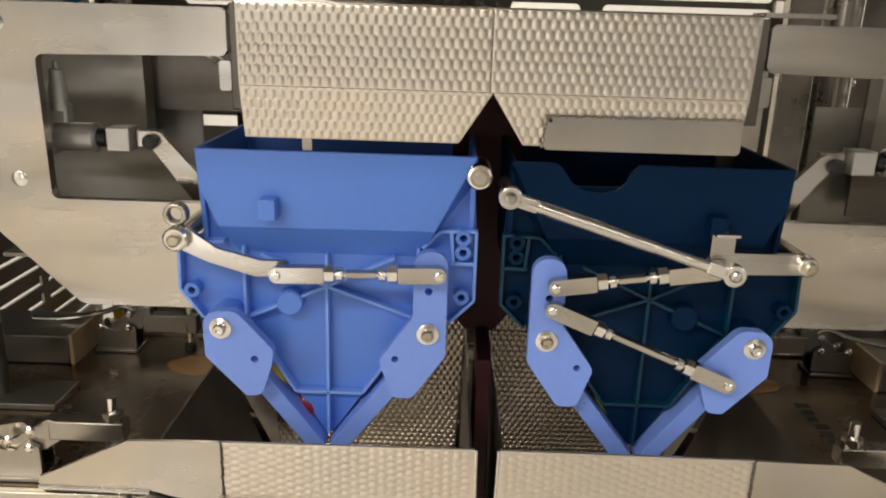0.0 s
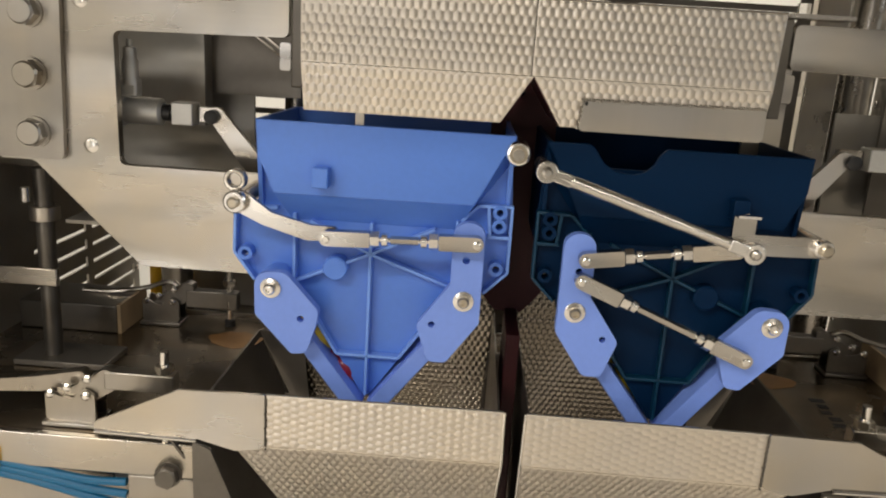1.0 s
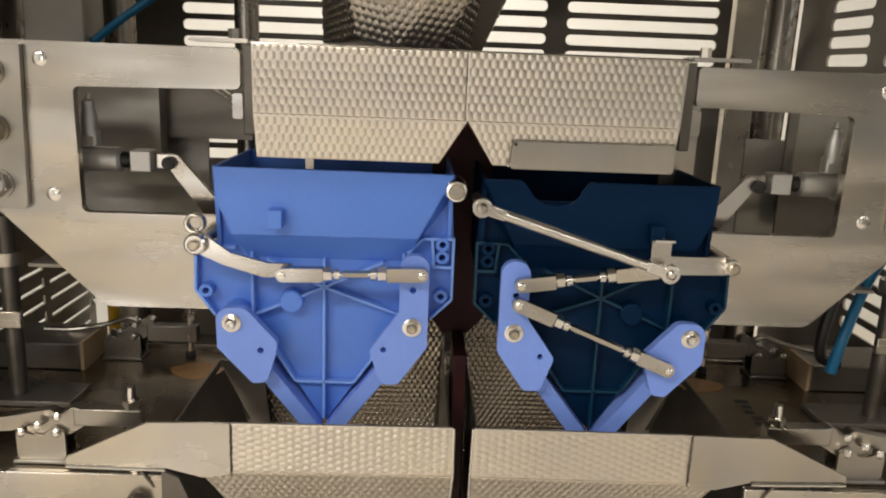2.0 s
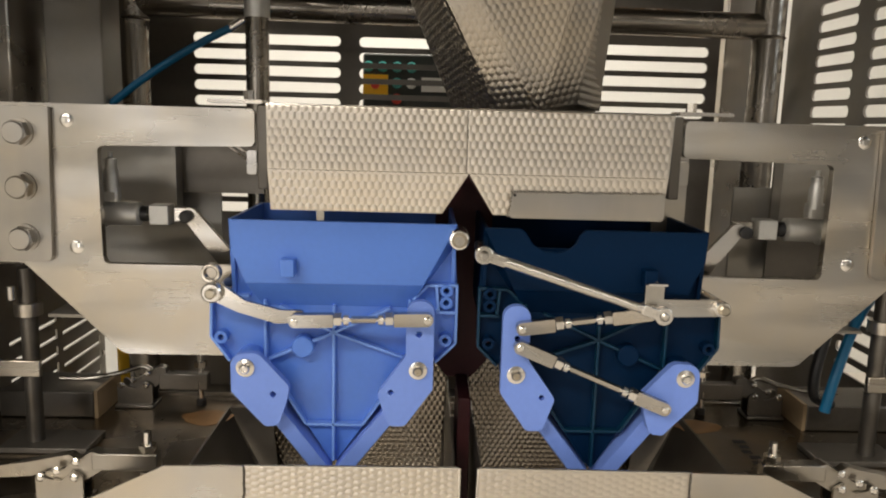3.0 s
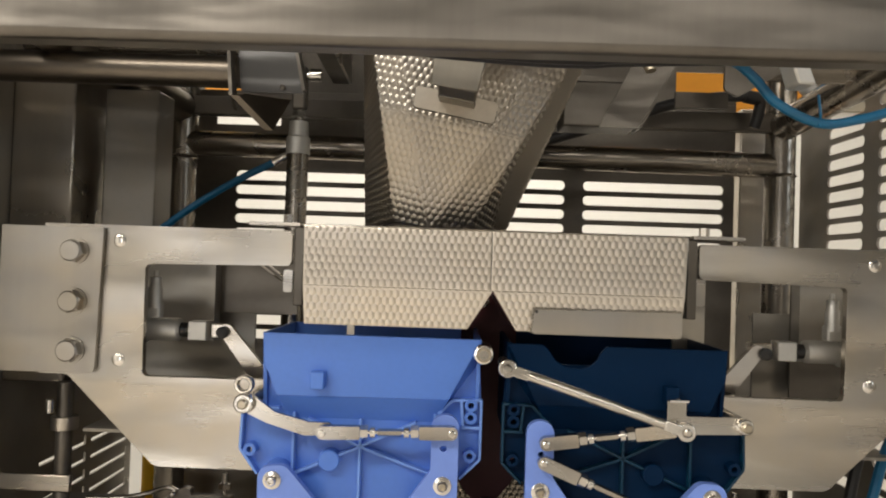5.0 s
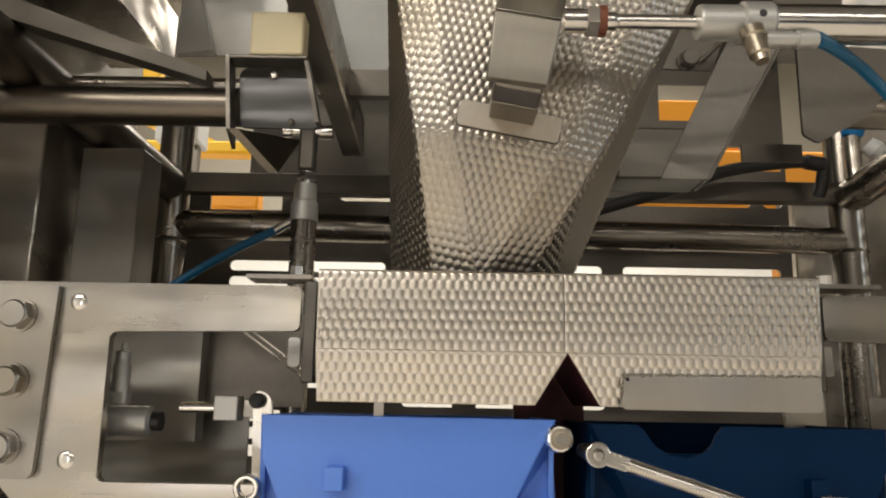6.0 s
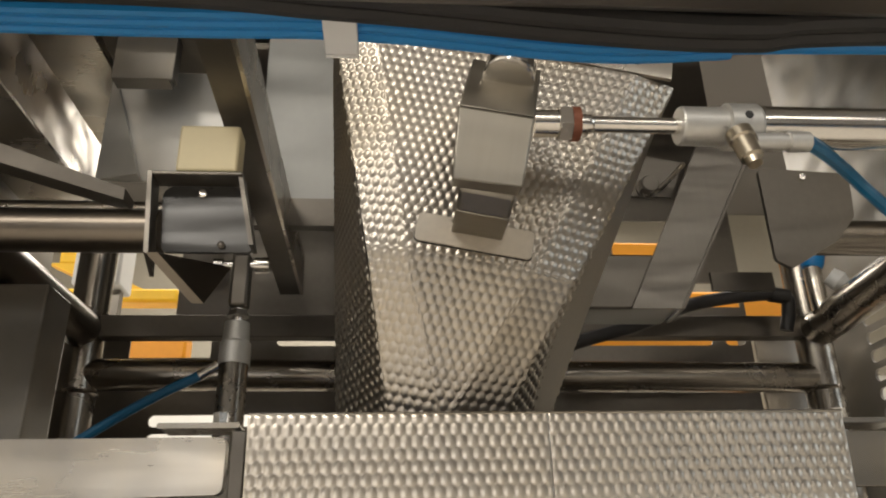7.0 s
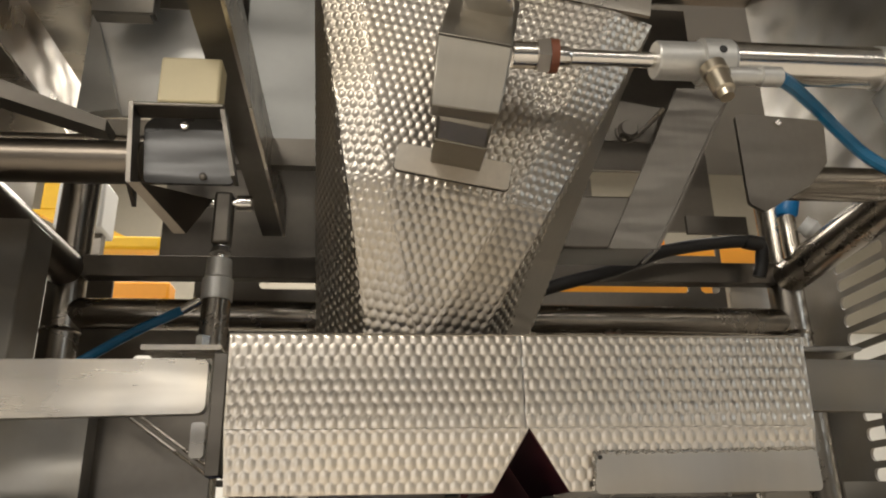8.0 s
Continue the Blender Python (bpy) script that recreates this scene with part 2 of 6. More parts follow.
def box(x0, x1, y0, y1, z0, z1, bm=None):
    bm = bm or bmesh.new()
    v = [bm.verts.new((x, y, z)) for x in (x0, x1) for y in (y0, y1) for z in (z0, z1)]
    for f in ((0, 1, 3, 2), (4, 6, 7, 5), (0, 4, 5, 1), (2, 3, 7, 6), (0, 2, 6, 4), (1, 5, 7, 3)):
        bm.faces.new([v[i] for i in f])
    return bm


def hexa(a, b, bm=None):
    """A solid between two quads of four points each."""
    bm = bm or bmesh.new()
    va, vb = [bm.verts.new(p) for p in a], [bm.verts.new(p) for p in b]
    bm.faces.new(va), bm.faces.new(vb[::-1])
    for i in range(4):
        bm.faces.new((va[i], vb[i], vb[(i + 1) % 4], va[(i + 1) % 4]))
    return bm


def cyl(p0, p1, r, r2=None, n=20, bm=None):
    bm = bm or bmesh.new()
    p0, p1 = Vector(p0), Vector(p1)
    d = p1 - p0
    m = Matrix.Translation((p0 + p1) / 2) @ d.to_track_quat("Z", "Y").to_matrix().to_4x4()
    bmesh.ops.create_cone(bm, cap_ends=True, segments=n, radius1=r, radius2=r if r2 is None else r2, depth=d.length, matrix=m)
    return bm


def lathe(p0, direction, profile, n=24, bm=None):
    """A turned body: profile of (distance along, radius) from p0."""
    bm = bm or bmesh.new()
    q = Vector(direction).to_track_quat("Z", "Y").to_matrix()
    rings = []
    for d, r in profile:
        rings.append([bm.verts.new(Vector(p0) + q @ Vector((r * math.cos(2 * math.pi * i / n), r * math.sin(2 * math.pi * i / n), d))) for i in range(n)])
    for a, b in zip(rings, rings[1:]):
        for i in range(n):
            bm.faces.new((a[i], a[(i + 1) % n], b[(i + 1) % n], b[i]))
    bm.faces.new(rings[0][::-1]), bm.faces.new(rings[-1])
    return bm


def rounded(pts, r, seg=5):
    """A polygon with its corners rounded; r is one radius or one for each corner."""
    out, n = [], len(pts)
    rs = r if isinstance(r, (list, tuple)) else [r] * n
    for i, p in enumerate(pts):
        p, a, b = Vector(p), Vector(pts[i - 1]), Vector(pts[(i + 1) % n])
        u, w = a - p, b - p
        if rs[i] <= 0 or u.length < 1e-6 or w.length < 1e-6:
            out.append(tuple(p)); continue
        ang = u.angle(w)
        if ang > 3.1:
            out.append(tuple(p)); continue
        t = min(rs[i] / math.tan(ang / 2), 0.48 * u.length, 0.48 * w.length)
        rr = t * math.tan(ang / 2)
        u.normalize(), w.normalize()
        c = p + (u + w).normalized() * (rr / math.sin(ang / 2))
        s, e = p + u * t - c, p + w * t - c
        a0, a1 = math.atan2(s.y, s.x), math.atan2(e.y, e.x)
        da = (a1 - a0 + math.pi) % (2 * math.pi) - math.pi
        for k in range(seg + 1):
            an = a0 + da * k / seg
            out.append((c.x + rr * math.cos(an), c.y + rr * math.sin(an)))
    return out


def circle(x, z, r, n=16):
    return [(x + r * math.cos(2 * math.pi * i / n), z + r * math.sin(2 * math.pi * i / n)) for i in range(n)]


def plate(outer, y0, y1, holes=(), bm=None, to=None):
    """A sheet cut to an outline in the x-z plane, with holes, from y0 to y1. to: maps (u, v, depth) to a place."""
    bm = bm or bmesh.new()
    to = to or (lambda u, v, d: (u, d, v))
    tmp = bmesh.new()
    edges = []
    for loop in (outer, *holes):
        vs = [tmp.verts.new((u, v, 0)) for u, v in loop]
        edges += [tmp.edges.new((vs[i], vs[(i + 1) % len(vs)])) for i in range(len(vs))]
    bmesh.ops.triangle_fill(tmp, edges=edges, use_beauty=True, use_dissolve=False)
    tmp.verts.index_update()
    flat = [(v.co.x, v.co.y) for v in tmp.verts]
    faces = [[v.index for v in f.verts] for f in tmp.faces]
    rim = [(e.verts[0].index, e.verts[1].index) for e in tmp.edges if len(e.link_faces) == 1]
    tmp.free()
    a = [bm.verts.new(to(u, v, y0)) for u, v in flat]
    b = [bm.verts.new(to(u, v, y1)) for u, v in flat]
    for f in faces:
        bm.faces.new([a[i] for i in f]), bm.faces.new([b[i] for i in reversed(f)])
    for i, j in rim:
        bm.faces.new((a[i], a[j], b[j], b[i]))
    return bm


def smooth_line(pts, steps=8):
    pts = [Vector(p) for p in pts]
    ext = [2 * pts[0] - pts[1], *pts, 2 * pts[-1] - pts[-2]]
    out = []
    for i in range(1, len(ext) - 2):
        p0, p1, p2, p3 = ext[i - 1 : i + 3]
        for k in range(steps):
            t = k / steps
            out.append(0.5 * (2 * p1 + (p2 - p0) * t + (2 * p0 - 5 * p1 + 4 * p2 - p3) * t * t + (3 * p1 - p0 - 3 * p2 + p3) * t**3))
    return out + [pts[-1]]


def tube(pts, r, n=10, bm=None, steps=8):
    bm = bm or bmesh.new()
    line = smooth_line(pts, steps) if steps > 1 else [Vector(p) for p in pts]
    rings, up = [], None
    for i, p in enumerate(line):
        d = (line[min(i + 1, len(line) - 1)] - line[max(i - 1, 0)]).normalized()
        if up is None:
            up = d.orthogonal().normalized()
        up = (up - d * up.dot(d)).normalized()
        side = d.cross(up)
        rings.append([bm.verts.new(p + r * (math.cos(2 * math.pi * k / n) * up + math.sin(2 * math.pi * k / n) * side)) for k in range(n)])
    for a, b in zip(rings, rings[1:]):
        for k in range(n):
            bm.faces.new((a[k], a[(k + 1) % n], b[(k + 1) % n], b[k]))
    bm.faces.new(rings[0][::-1]), bm.faces.new(rings[-1])
    return bm


def hexhead(x, y, z, r, h, bm=None, turn=0.0, axis=(0, -1, 0)):
    """A hexagon bolt head that stands on a face and looks along axis."""
    bm = bm or bmesh.new()
    q = Vector(axis).to_track_quat("Z", "Y").to_matrix().to_4x4()
    m = Matrix.Translation((x, y, z)) @ q @ Matrix.Rotation(turn, 4, "Z")
    for rr, r2, d0, d1, n in ((r * 1.12, r * 1.12, 0, h * 0.18, 24), (r, r, h * 0.18, h * 0.86, 6), (r * 0.9, r * 0.78, h * 0.86, h, 24)):
        bmesh.ops.create_cone(bm, cap_ends=True, segments=n, radius1=rr, radius2=r2, depth=d1 - d0, matrix=m @ Matrix.Translation((0, 0, (d0 + d1) / 2)))
    return bm


def dimpled(name, quad, parent, label="", mat=None, thick=0.0015, pitch=(0.0057, 0.0062), height=0.00055, step=0.0008, stretch=1.0, at=None, along=None, fill=0.45):
    """A sheet of embossed steel over four corners (bottom left, bottom right, top right, top left, seen from outside), with raised ovals in staggered rows."""
    a, b, c, d = (Vector(p) for p in quad)
    e1 = Vector(along).normalized() if along else (b - a).normalized()
    nrm = (b - a).cross(d - a).normalized()
    e2 = nrm.cross(e1).normalized()
    nu = max(2, int(max((b - a).length, (c - d).length) / step))
    nv = max(2, int(max((d - a).length, (c - b).length) / step))
    u, v = np.meshgrid(np.linspace(0, 1, nu + 1), np.linspace(0, 1, nv + 1))
    u, v = u[..., None], v[..., None]
    A, B, C, D = (np.array(p) for p in (a, b, c, d))
    P = (1 - u) * (1 - v) * A + u * (1 - v) * B + u * v * C + (1 - u) * v * D
    s, t = P @ np.array(e1), P @ np.array(e2)
    row = np.floor(t / pitch[1])
    h = np.zeros_like(s)
    for k in (-1, 0, 1):
        r = row + k
        off = np.where(np.mod(r, 2) == 0, 0.0, 0.5) * pitch[0]
        ds = np.mod(s - off, pitch[0]) - pitch[0] / 2
        dt = t - (r + 0.5) * pitch[1]
        q = 1 - (ds / (fill * pitch[0])) ** 2 - (dt / (1.28 * fill * stretch * pitch[1])) ** 2
        h = np.maximum(h, np.clip(q, 0, 1) ** 0.75)
    edge = np.minimum(np.minimum(u, 1 - u)[..., 0] * nu, np.minimum(v, 1 - v)[..., 0] * nv) / 1.2
    P = P + (h * np.clip(edge, 0, 1))[..., None] * height * np.array(nrm)
    verts = P.reshape(-1, 3)
    idx = np.arange((nu + 1) * (nv + 1)).reshape(nv + 1, nu + 1)
    faces = np.stack([idx[:-1, :-1], idx[:-1, 1:], idx[1:, 1:], idx[1:, :-1]], -1).reshape(-1, 4)
    n0 = len(verts)
    back = np.array([A, B, C, D]) - thick * np.array(nrm)
    cn = [idx[0, 0], idx[0, -1], idx[-1, -1], idx[-1, 0]]
    extra = [[n0 + 3, n0 + 2, n0 + 1, n0]] + [[int(cn[i]), n0 + i, n0 + (i + 1) % 4, int(cn[(i + 1) % 4])] for i in range(4)]
    base = ORIGIN[parent]
    at = Vector(at) if at is not None else base
    me = bpy.data.meshes.new(name)
    me.from_pydata((np.concatenate([verts, back]) - np.array(at)).tolist(), [], faces.tolist() + extra)
    me.materials.append(mat or DIMPLE)
    me.shade_smooth()
    me.set_sharp_from_angle(angle=radians(60))
    ob = new(name, me)
    ob.parent = parent
    ob.location = at - base
    ORIGIN[ob] = at
    if label:
        tagged(ob, label)
    return ob


def bead(p0, p1, r, n, seed, bm=None):
    """A rough weld: a row of small lumps between two points."""
    bm = bm or bmesh.new()
    rnd = random.Random(seed)
    p0, p1 = Vector(p0), Vector(p1)
    for i in range(n):
        p = p0.lerp(p1, (i + 0.5) / n) + Vector((rnd.uniform(-1, 1), 0, rnd.uniform(-1, 1))) * r * 0.5
        bmesh.ops.create_icosphere(bm, subdivisions=1, radius=r * rnd.uniform(0.7, 1.3), matrix=Matrix.Translation(p))
    return bm


def mir(x):
    """The machine's other half: x mirrored in its middle plane."""
    return 0.1755 - x


# ---- the hall ----
tagged(part("floor", box(-3.2, 3.4, -6.0, 4.2, -0.1, 0.0), FLOORM), "grey resin factory floor", "floor", kind="structure")
tagged(part("ceiling", box(-3.2, 3.4, -6.0, 4.2, 3.2, 3.3), CEILM), "dark clad hall ceiling", "ceiling", kind="structure")
for wn, wb, wm in (("wall_north", (-3.2, 3.4, 4.1, 4.25), WALLM), ("wall_south", (-3.2, 3.4, -6.1, -6.0), DIMWALL),
                   ("wall_west", (-3.3, -3.15, -6.0, 4.1), WALLM), ("wall_east", (3.35, 3.5, -6.0, 0.0), EASTWALL), ("wall_east_rear", (3.35, 3.5, 0.001, 4.1), WALLM)):
    tagged(part(wn, box(*wb, 0.0, 3.2), wm), "white painted factory wall" if wm is WALLM else "grey clad factory wall", "wall", kind="structure")
# added panel: its beige dims the upper part of the white wall
tagged(part("wall_north_cladding", box(-3.14, 3.34, 4.06, 4.0985, 2.25, 3.198), DIM_BEIGE), "added beige panel that dims the upper factory wall", "wall", kind="structure")
for lx, ly, lw in LAMPS:
    solo("strip_light", box(lx - 1.12, lx + 1.12, ly - 0.24, ly + 0.24, 3.135, 3.2), WHITE, "white ceiling strip light housing", "lamp", "ceiling strip lights", bevel=0.01)

win = thing("window_1", "bright hall window behind the camera", "window", (-1.75, -5.98, 0.3), kind="structure")
for wx0, wx1, wz0, wz1 in ((-2.31, -2.25, 0.24, 2.26), (-1.25, -1.19, 0.24, 2.26), (-2.25, -1.25, 0.24, 0.3), (-2.25, -1.25, 2.2, 2.26)):
    part("window_frame", box(wx0, wx1, -5.999, -5.95, wz0, wz1), WHITE, win)

# made-up frame for the corner fill light, out of view
door = thing("corner_fill_frame", "added white frame round the corner fill light", "door", (2.55, -5.98, 0.0), kind="structure")
for wx0, wx1, wz0, wz1 in ((1.93, 1.99, 0.0, 2.12), (3.11, 3.17, 0.0, 2.12), (1.99, 3.11, 2.06, 2.12)):
    part("door_frame", box(wx0, wx1, -5.999, -5.95, wz0, wz1), WHITE, door)

# unseen frame, added round the east fill light
east_frame = thing("east_fill_frame", "added frame round the east fill light", "window", (3.34, -1.4, 1.8), kind="structure")
for wy0, wy1, wz0, wz1 in ((-2.26, -2.21, 1.79, 3.01), (-0.59, -0.54, 1.79, 3.01), (-2.21, -0.59, 1.79, 1.84), (-2.21, -0.59, 2.96, 3.01)):
    part("window_frame", box(3.30, 3.349, wy0, wy1, wz0, wz1), WHITE, east_frame)

# ---- rear tube frame ----
frame_thing = thing("tube_frame", "welded frame of polished stainless tubes behind the chute", "frame", (0.08, 1.0, 0.0))


def rod(name, p0, p1, r, mat=PIPE, parent=None, n=24, label=""):
    return part(name, cyl(p0, p1, r, n=n), mat, parent, label)


for px in (-0.338, 0.505):
    rod("upright", (px, 1.0, 0.0), (px, 1.0, 1.66), 0.0205, PIPE, frame_thing)
    rod("side_tube", (px, 0.985, 1.550), (px, 0.30, 1.552 if px < 0 else 1.60), 0.021, DULLTUBE if px < 0 else PIPE, frame_thing)
    part("weld_ring", lathe((px, 1.0, 1.478), (0, 0, 1), [(0, 0.0207), (0.002, 0.0225), (0.005, 0.0207)]), PIPE, frame_thing)
rod("cross_tube", (-0.34, 1.0, 1.502), (0.505, 1.0, 1.495), 0.0175, PIPE, frame_thing)
part("flat_bar", box(-0.32, 0.49, 0.985, 1.004, 1.5405, 1.566), DARK, frame_thing, bevel=0.001)
part("top_cap", lathe((-0.338, 1.0, 1.66), (0, 0, 1), [(0, 0.0207), (0.006, 0.019), (0.009, 0.01)]), PIPE, frame_thing)
part("top_cap", lathe((0.505, 1.0, 1.66), (0, 0, 1), [(0, 0.0207), (0.006, 0.019), (0.009, 0.01)]), PIPE, frame_thing)


def slot(u0, u1, v0, v1):
    r = (v1 - v0) / 2 * 0.98
    return rounded([(u0, v0), (u1, v0), (u1, v1), (u0, v1)], r, 5)


# rear guard: a sheet with rows of long slots
rear_guard = thing("rear_guard", "stainless rear guard sheet with rows of long slots", "guard", (0.08, 1.1, 0.0))
holes = []
for g0, g1, rows in ((-0.288, -0.076, 12), (-0.049, 0.219, 9), (0.247, 0.462, 5)):
    for k in range(rows):
        zc = 1.469 - 0.0222 * k
        holes.append(slot(g0, -0.205 if (k > 7 and g0 < -0.2) else g1, zc - 0.0072, zc + 0.0072))
for g0, g1 in ((-0.1415, -0.056), (-0.02, 0.4265), (0.4438, 0.4700)):
    holes.append(slot(g0, g1, 1.562, 1.575))
holes.append([(-0.3216, 1.547), (-0.2221, 1.547), (-0.2221, 1.576), (-0.3216, 1.576)])
part("sheet", plate([(-0.398, 0.0), (0.478, 0.0), (0.478, 1.60), (-0.398, 1.60)], 1.098, 1.1015, holes), DARK, rear_guard, smooth=False)
part("upper_sheet", plate([(-0.27, 1.6005), (0.478, 1.6005), (0.478, 2.0195), (-0.27, 2.0195)], 1.098, 1.1015, [[(0.305, 1.688), (0.40, 1.688), (0.40, 1.742), (0.305, 1.742)], [(0.385, 1.615), (0.472, 1.615), (0.472, 1.65), (0.385, 1.65)]]), DARK, rear_guard, "dull upper guard sheet", smooth=False)
part("edge_fold", box(-0.398, -0.395, 1.1018, 1.13, 0.0, 1.60), DARK, rear_guard)
part("edge_fold", box(0.475, 0.478, 1.1018, 1.13, 0.0, 1.60), DARK, rear_guard)


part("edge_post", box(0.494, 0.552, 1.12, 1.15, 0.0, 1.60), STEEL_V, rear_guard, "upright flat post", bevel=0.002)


def side_guard(x, label, solid=False):
    g = thing("side_guard", label, "guard", (x, 0.75, 0.0), "slotted side guards")
    hs = []
    for y0, y1 in ((0.972, 1.068), (0.842, 0.938), (0.712, 0.808), (0.582, 0.678)) if solid else ((0.905, 1.0), (0.775, 0.872), (0.645, 0.742), (0.515, 0.612)):
        for k in range(24):
            zc = 1.585 - 0.0222 * k
            if solid:
                # shallow louvres, each with a short open end
                zc = 1.088 - 0.0226 * k
                if k < 7 and y0 > 0.8:
                    hs.append([(y0 - 0.017, zc - 0.0024), (y1 + 0.002, zc - 0.0024), (y1 + 0.002, zc + 0.010), (y1 - 0.003, zc + 0.010), (y1 - 0.003, zc + 0.0024), (y0 - 0.017, zc + 0.0024)])
                continue
            hs.append(slot(y0, y1, zc - 0.0072, zc + 0.0072))
    part("sheet", plate([(0.47, 0.0), (1.085, 0.0), (1.085, 2.02), (0.47, 2.02)], x, x + 0.003, hs, to=lambda u, v, d: (d, u, v)), GUARD, g, smooth=False)
    s = -1 if solid else 1
    part("edge_fold", box(*sorted((x + 0.0015, x + 0.0015 + s * 0.022)), 0.467, 0.4698, 0.0, 2.02), GUARD, g)
    for rz in (0.3, 0.7, 1.0, 1.3, 1.6):
        part("rivet", lathe((x if not solid else x + 0.003, 1.078, rz), (-1 if not solid else 1, 0, 0), [(0, 0.004), (0.001, 0.0036), (0.002, 0.002)], 12), CHROME, g)
    return g


side_guard(0.572, "slotted stainless side guard with white hall behind")
side_guard(-0.432, "stainless side guard with a few slots, in shade", True)

# left hand cabinet column
col = thing("steel_column", "tall boxed stainless column beside the tube frame", "column", (-0.33, 0.81, 0.0))
part("column_body", box(-0.350, -0.2895, 0.785, 0.835, 1.20, 1.528), GUARD, col, bevel=0.002)
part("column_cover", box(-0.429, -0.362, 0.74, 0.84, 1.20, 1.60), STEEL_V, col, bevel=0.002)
part("column_arm", box(-0.345, -0.302, 0.6025, 0.784, 1.24, 1.262), DARK, col, bevel=0.002)

# unseen sheet overhead, added to keep lamp light out of the machine
solo("roof_sheet", box(-0.432, 0.575, 0.45, 1.085, 2.0205, 2.0245), DARK, "added dull steel sheet that blocks light overhead", "cover", at=(0.08, 0.85, 2.02))

# ---- behind and above: overhead sheets and brackets ----
for k, (x0, x1, zz) in enumerate(((-0.425, -0.345, 1.70), (-0.318, -0.262, 1.735))):
    oh = thing("overhead_channel", "folded steel channel running back overhead", "channel", (x0, 0.5, zz), "overhead channels")
    part("web", box(x0, x1, 0.36, 0.98, zz, zz + 0.003), STEEL, oh)
    part("flange", box(x1 - 0.003, x1, 0.36, 0.98, zz + 0.004, zz + 0.10), STEEL_V, oh)
    part("flange", box(x0, x0 + 0.003, 0.36, 0.98, zz + 0.004, zz + 0.10), STEEL_V, oh)

galv = thing("galvanised_box", "bright galvanised sheet box under the cover", "box", (-0.2, 0.75, 1.609))
part("front_sheet", hexa([(-0.252, 0.75, 1.609), (-0.150, 0.75, 1.611), (-0.150, 0.75, 1.722), (-0.251, 0.75, 1.722)],
                         [(-0.252, 0.753, 1.609), (-0.150, 0.753, 1.611), (-0.150, 0.753, 1.722), (-0.251, 0.753, 1.722)]), GALV, galv, "bright galvanised front")
part("top_sheet", hexa([(-0.25, 0.66, 1.728), (-0.15, 0.66, 1.728), (-0.15, 0.752, 1.724), (-0.25, 0.752, 1.724)],
                       [(-0.25, 0.66, 1.731), (-0.15, 0.66, 1.731), (-0.15, 0.752, 1.727), (-0.25, 0.752, 1.727)]), DARK, galv)

part("bright_fold", hexa([(-0.2515, 0.7475, 1.7215), (-0.2505, 0.7470, 1.7215), (-0.2140, 0.7370, 1.6095), (-0.2520, 0.7475, 1.6095)],
                         [(-0.2515, 0.7495, 1.7215), (-0.2505, 0.7495, 1.7215), (-0.2140, 0.7495, 1.6095), (-0.2520, 0.7495, 1.6095)]), GALV, galv, "bright folded galvanised corner")
hc = thing("hanging_channel", "folded steel channel hanging over the galvanised box", "channel", (-0.2087, 0.70, 1.6803))
part("front_sheet", box(-0.2337, -0.1837, 0.700, 0.703, 1.6803, 1.99), GUARD, hc)
part("side_sheet", box(-0.1867, -0.1837, 0.7035, 0.716, 1.6838, 1.99), DARK, hc)
part("bottom_sheet", box(-0.2337, -0.1872, 0.7035, 0.716, 1.6803, 1.6833), GUARD, hc)
backp = thing("grey_backsheet", "plain grey steel sheet behind the chute", "sheet", (-0.08, 0.83, 1.6))
part("sheet", box(-0.13, 0.06, 0.83, 0.834, 1.634, 1.95), GREYSHEET, backp, "satin grey sheet")
part("lower_lip", box(-0.13, 0.06, 0.822, 0.834, 1.602, 1.631), DARK, backp)
beam = thing("depth_beam", "dark angle beam running back over the frame", "beam", (-0.1, 0.7, 1.6))
part("web", hexa([(-0.122, 0.44, 1.605), (-0.100, 0.44, 1.605), (-0.100, 0.97, 1.585), (-0.122, 0.97, 1.585)],
                 [(-0.122, 0.44, 1.609), (-0.100, 0.44, 1.609), (-0.100, 0.97, 1.589), (-0.122, 0.97, 1.589)]), DARK, beam)
part("flange", hexa([(-0.100, 0.44, 1.605), (-0.097, 0.44, 1.605), (-0.097, 0.97, 1.585), (-0.100, 0.97, 1.585)],
                    [(-0.100, 0.44, 1.650), (-0.097, 0.44, 1.650), (-0.097, 0.97, 1.630), (-0.100, 0.97, 1.630)]), STEEL, beam, "warm lit beam flange")

# left bracket on its tube
brk = thing("channel_bracket", "bent channel bracket on a horizontal tube", "bracket", (-0.12, 0.61, 1.49))
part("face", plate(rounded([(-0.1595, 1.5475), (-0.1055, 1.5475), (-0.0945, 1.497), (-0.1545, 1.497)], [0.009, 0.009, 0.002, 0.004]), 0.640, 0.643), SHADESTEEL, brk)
part("top_flange", box(-0.163, -0.102, 0.624, 0.643, 1.548, 1.551), DARK, brk, bevel=0.001)
part("side_flange", hexa([(-0.166, 0.624, 1.551), (-0.163, 0.624, 1.551), (-0.158, 0.624, 1.490), (-0.161, 0.624, 1.490)],
                         [(-0.166, 0.643, 1.551), (-0.163, 0.643, 1.551), (-0.158, 0.643, 1.480), (-0.161, 0.643, 1.480)]), DARK, brk)
part("inner_flange", hexa([(-0.105, 0.626, 1.548), (-0.102, 0.626, 1.548), (-0.091, 0.626, 1.497), (-0.094, 0.626, 1.497)],
                          [(-0.105, 0.643, 1.548), (-0.102, 0.643, 1.548), (-0.091, 0.643, 1.497), (-0.094, 0.643, 1.497)]), DARK, brk)
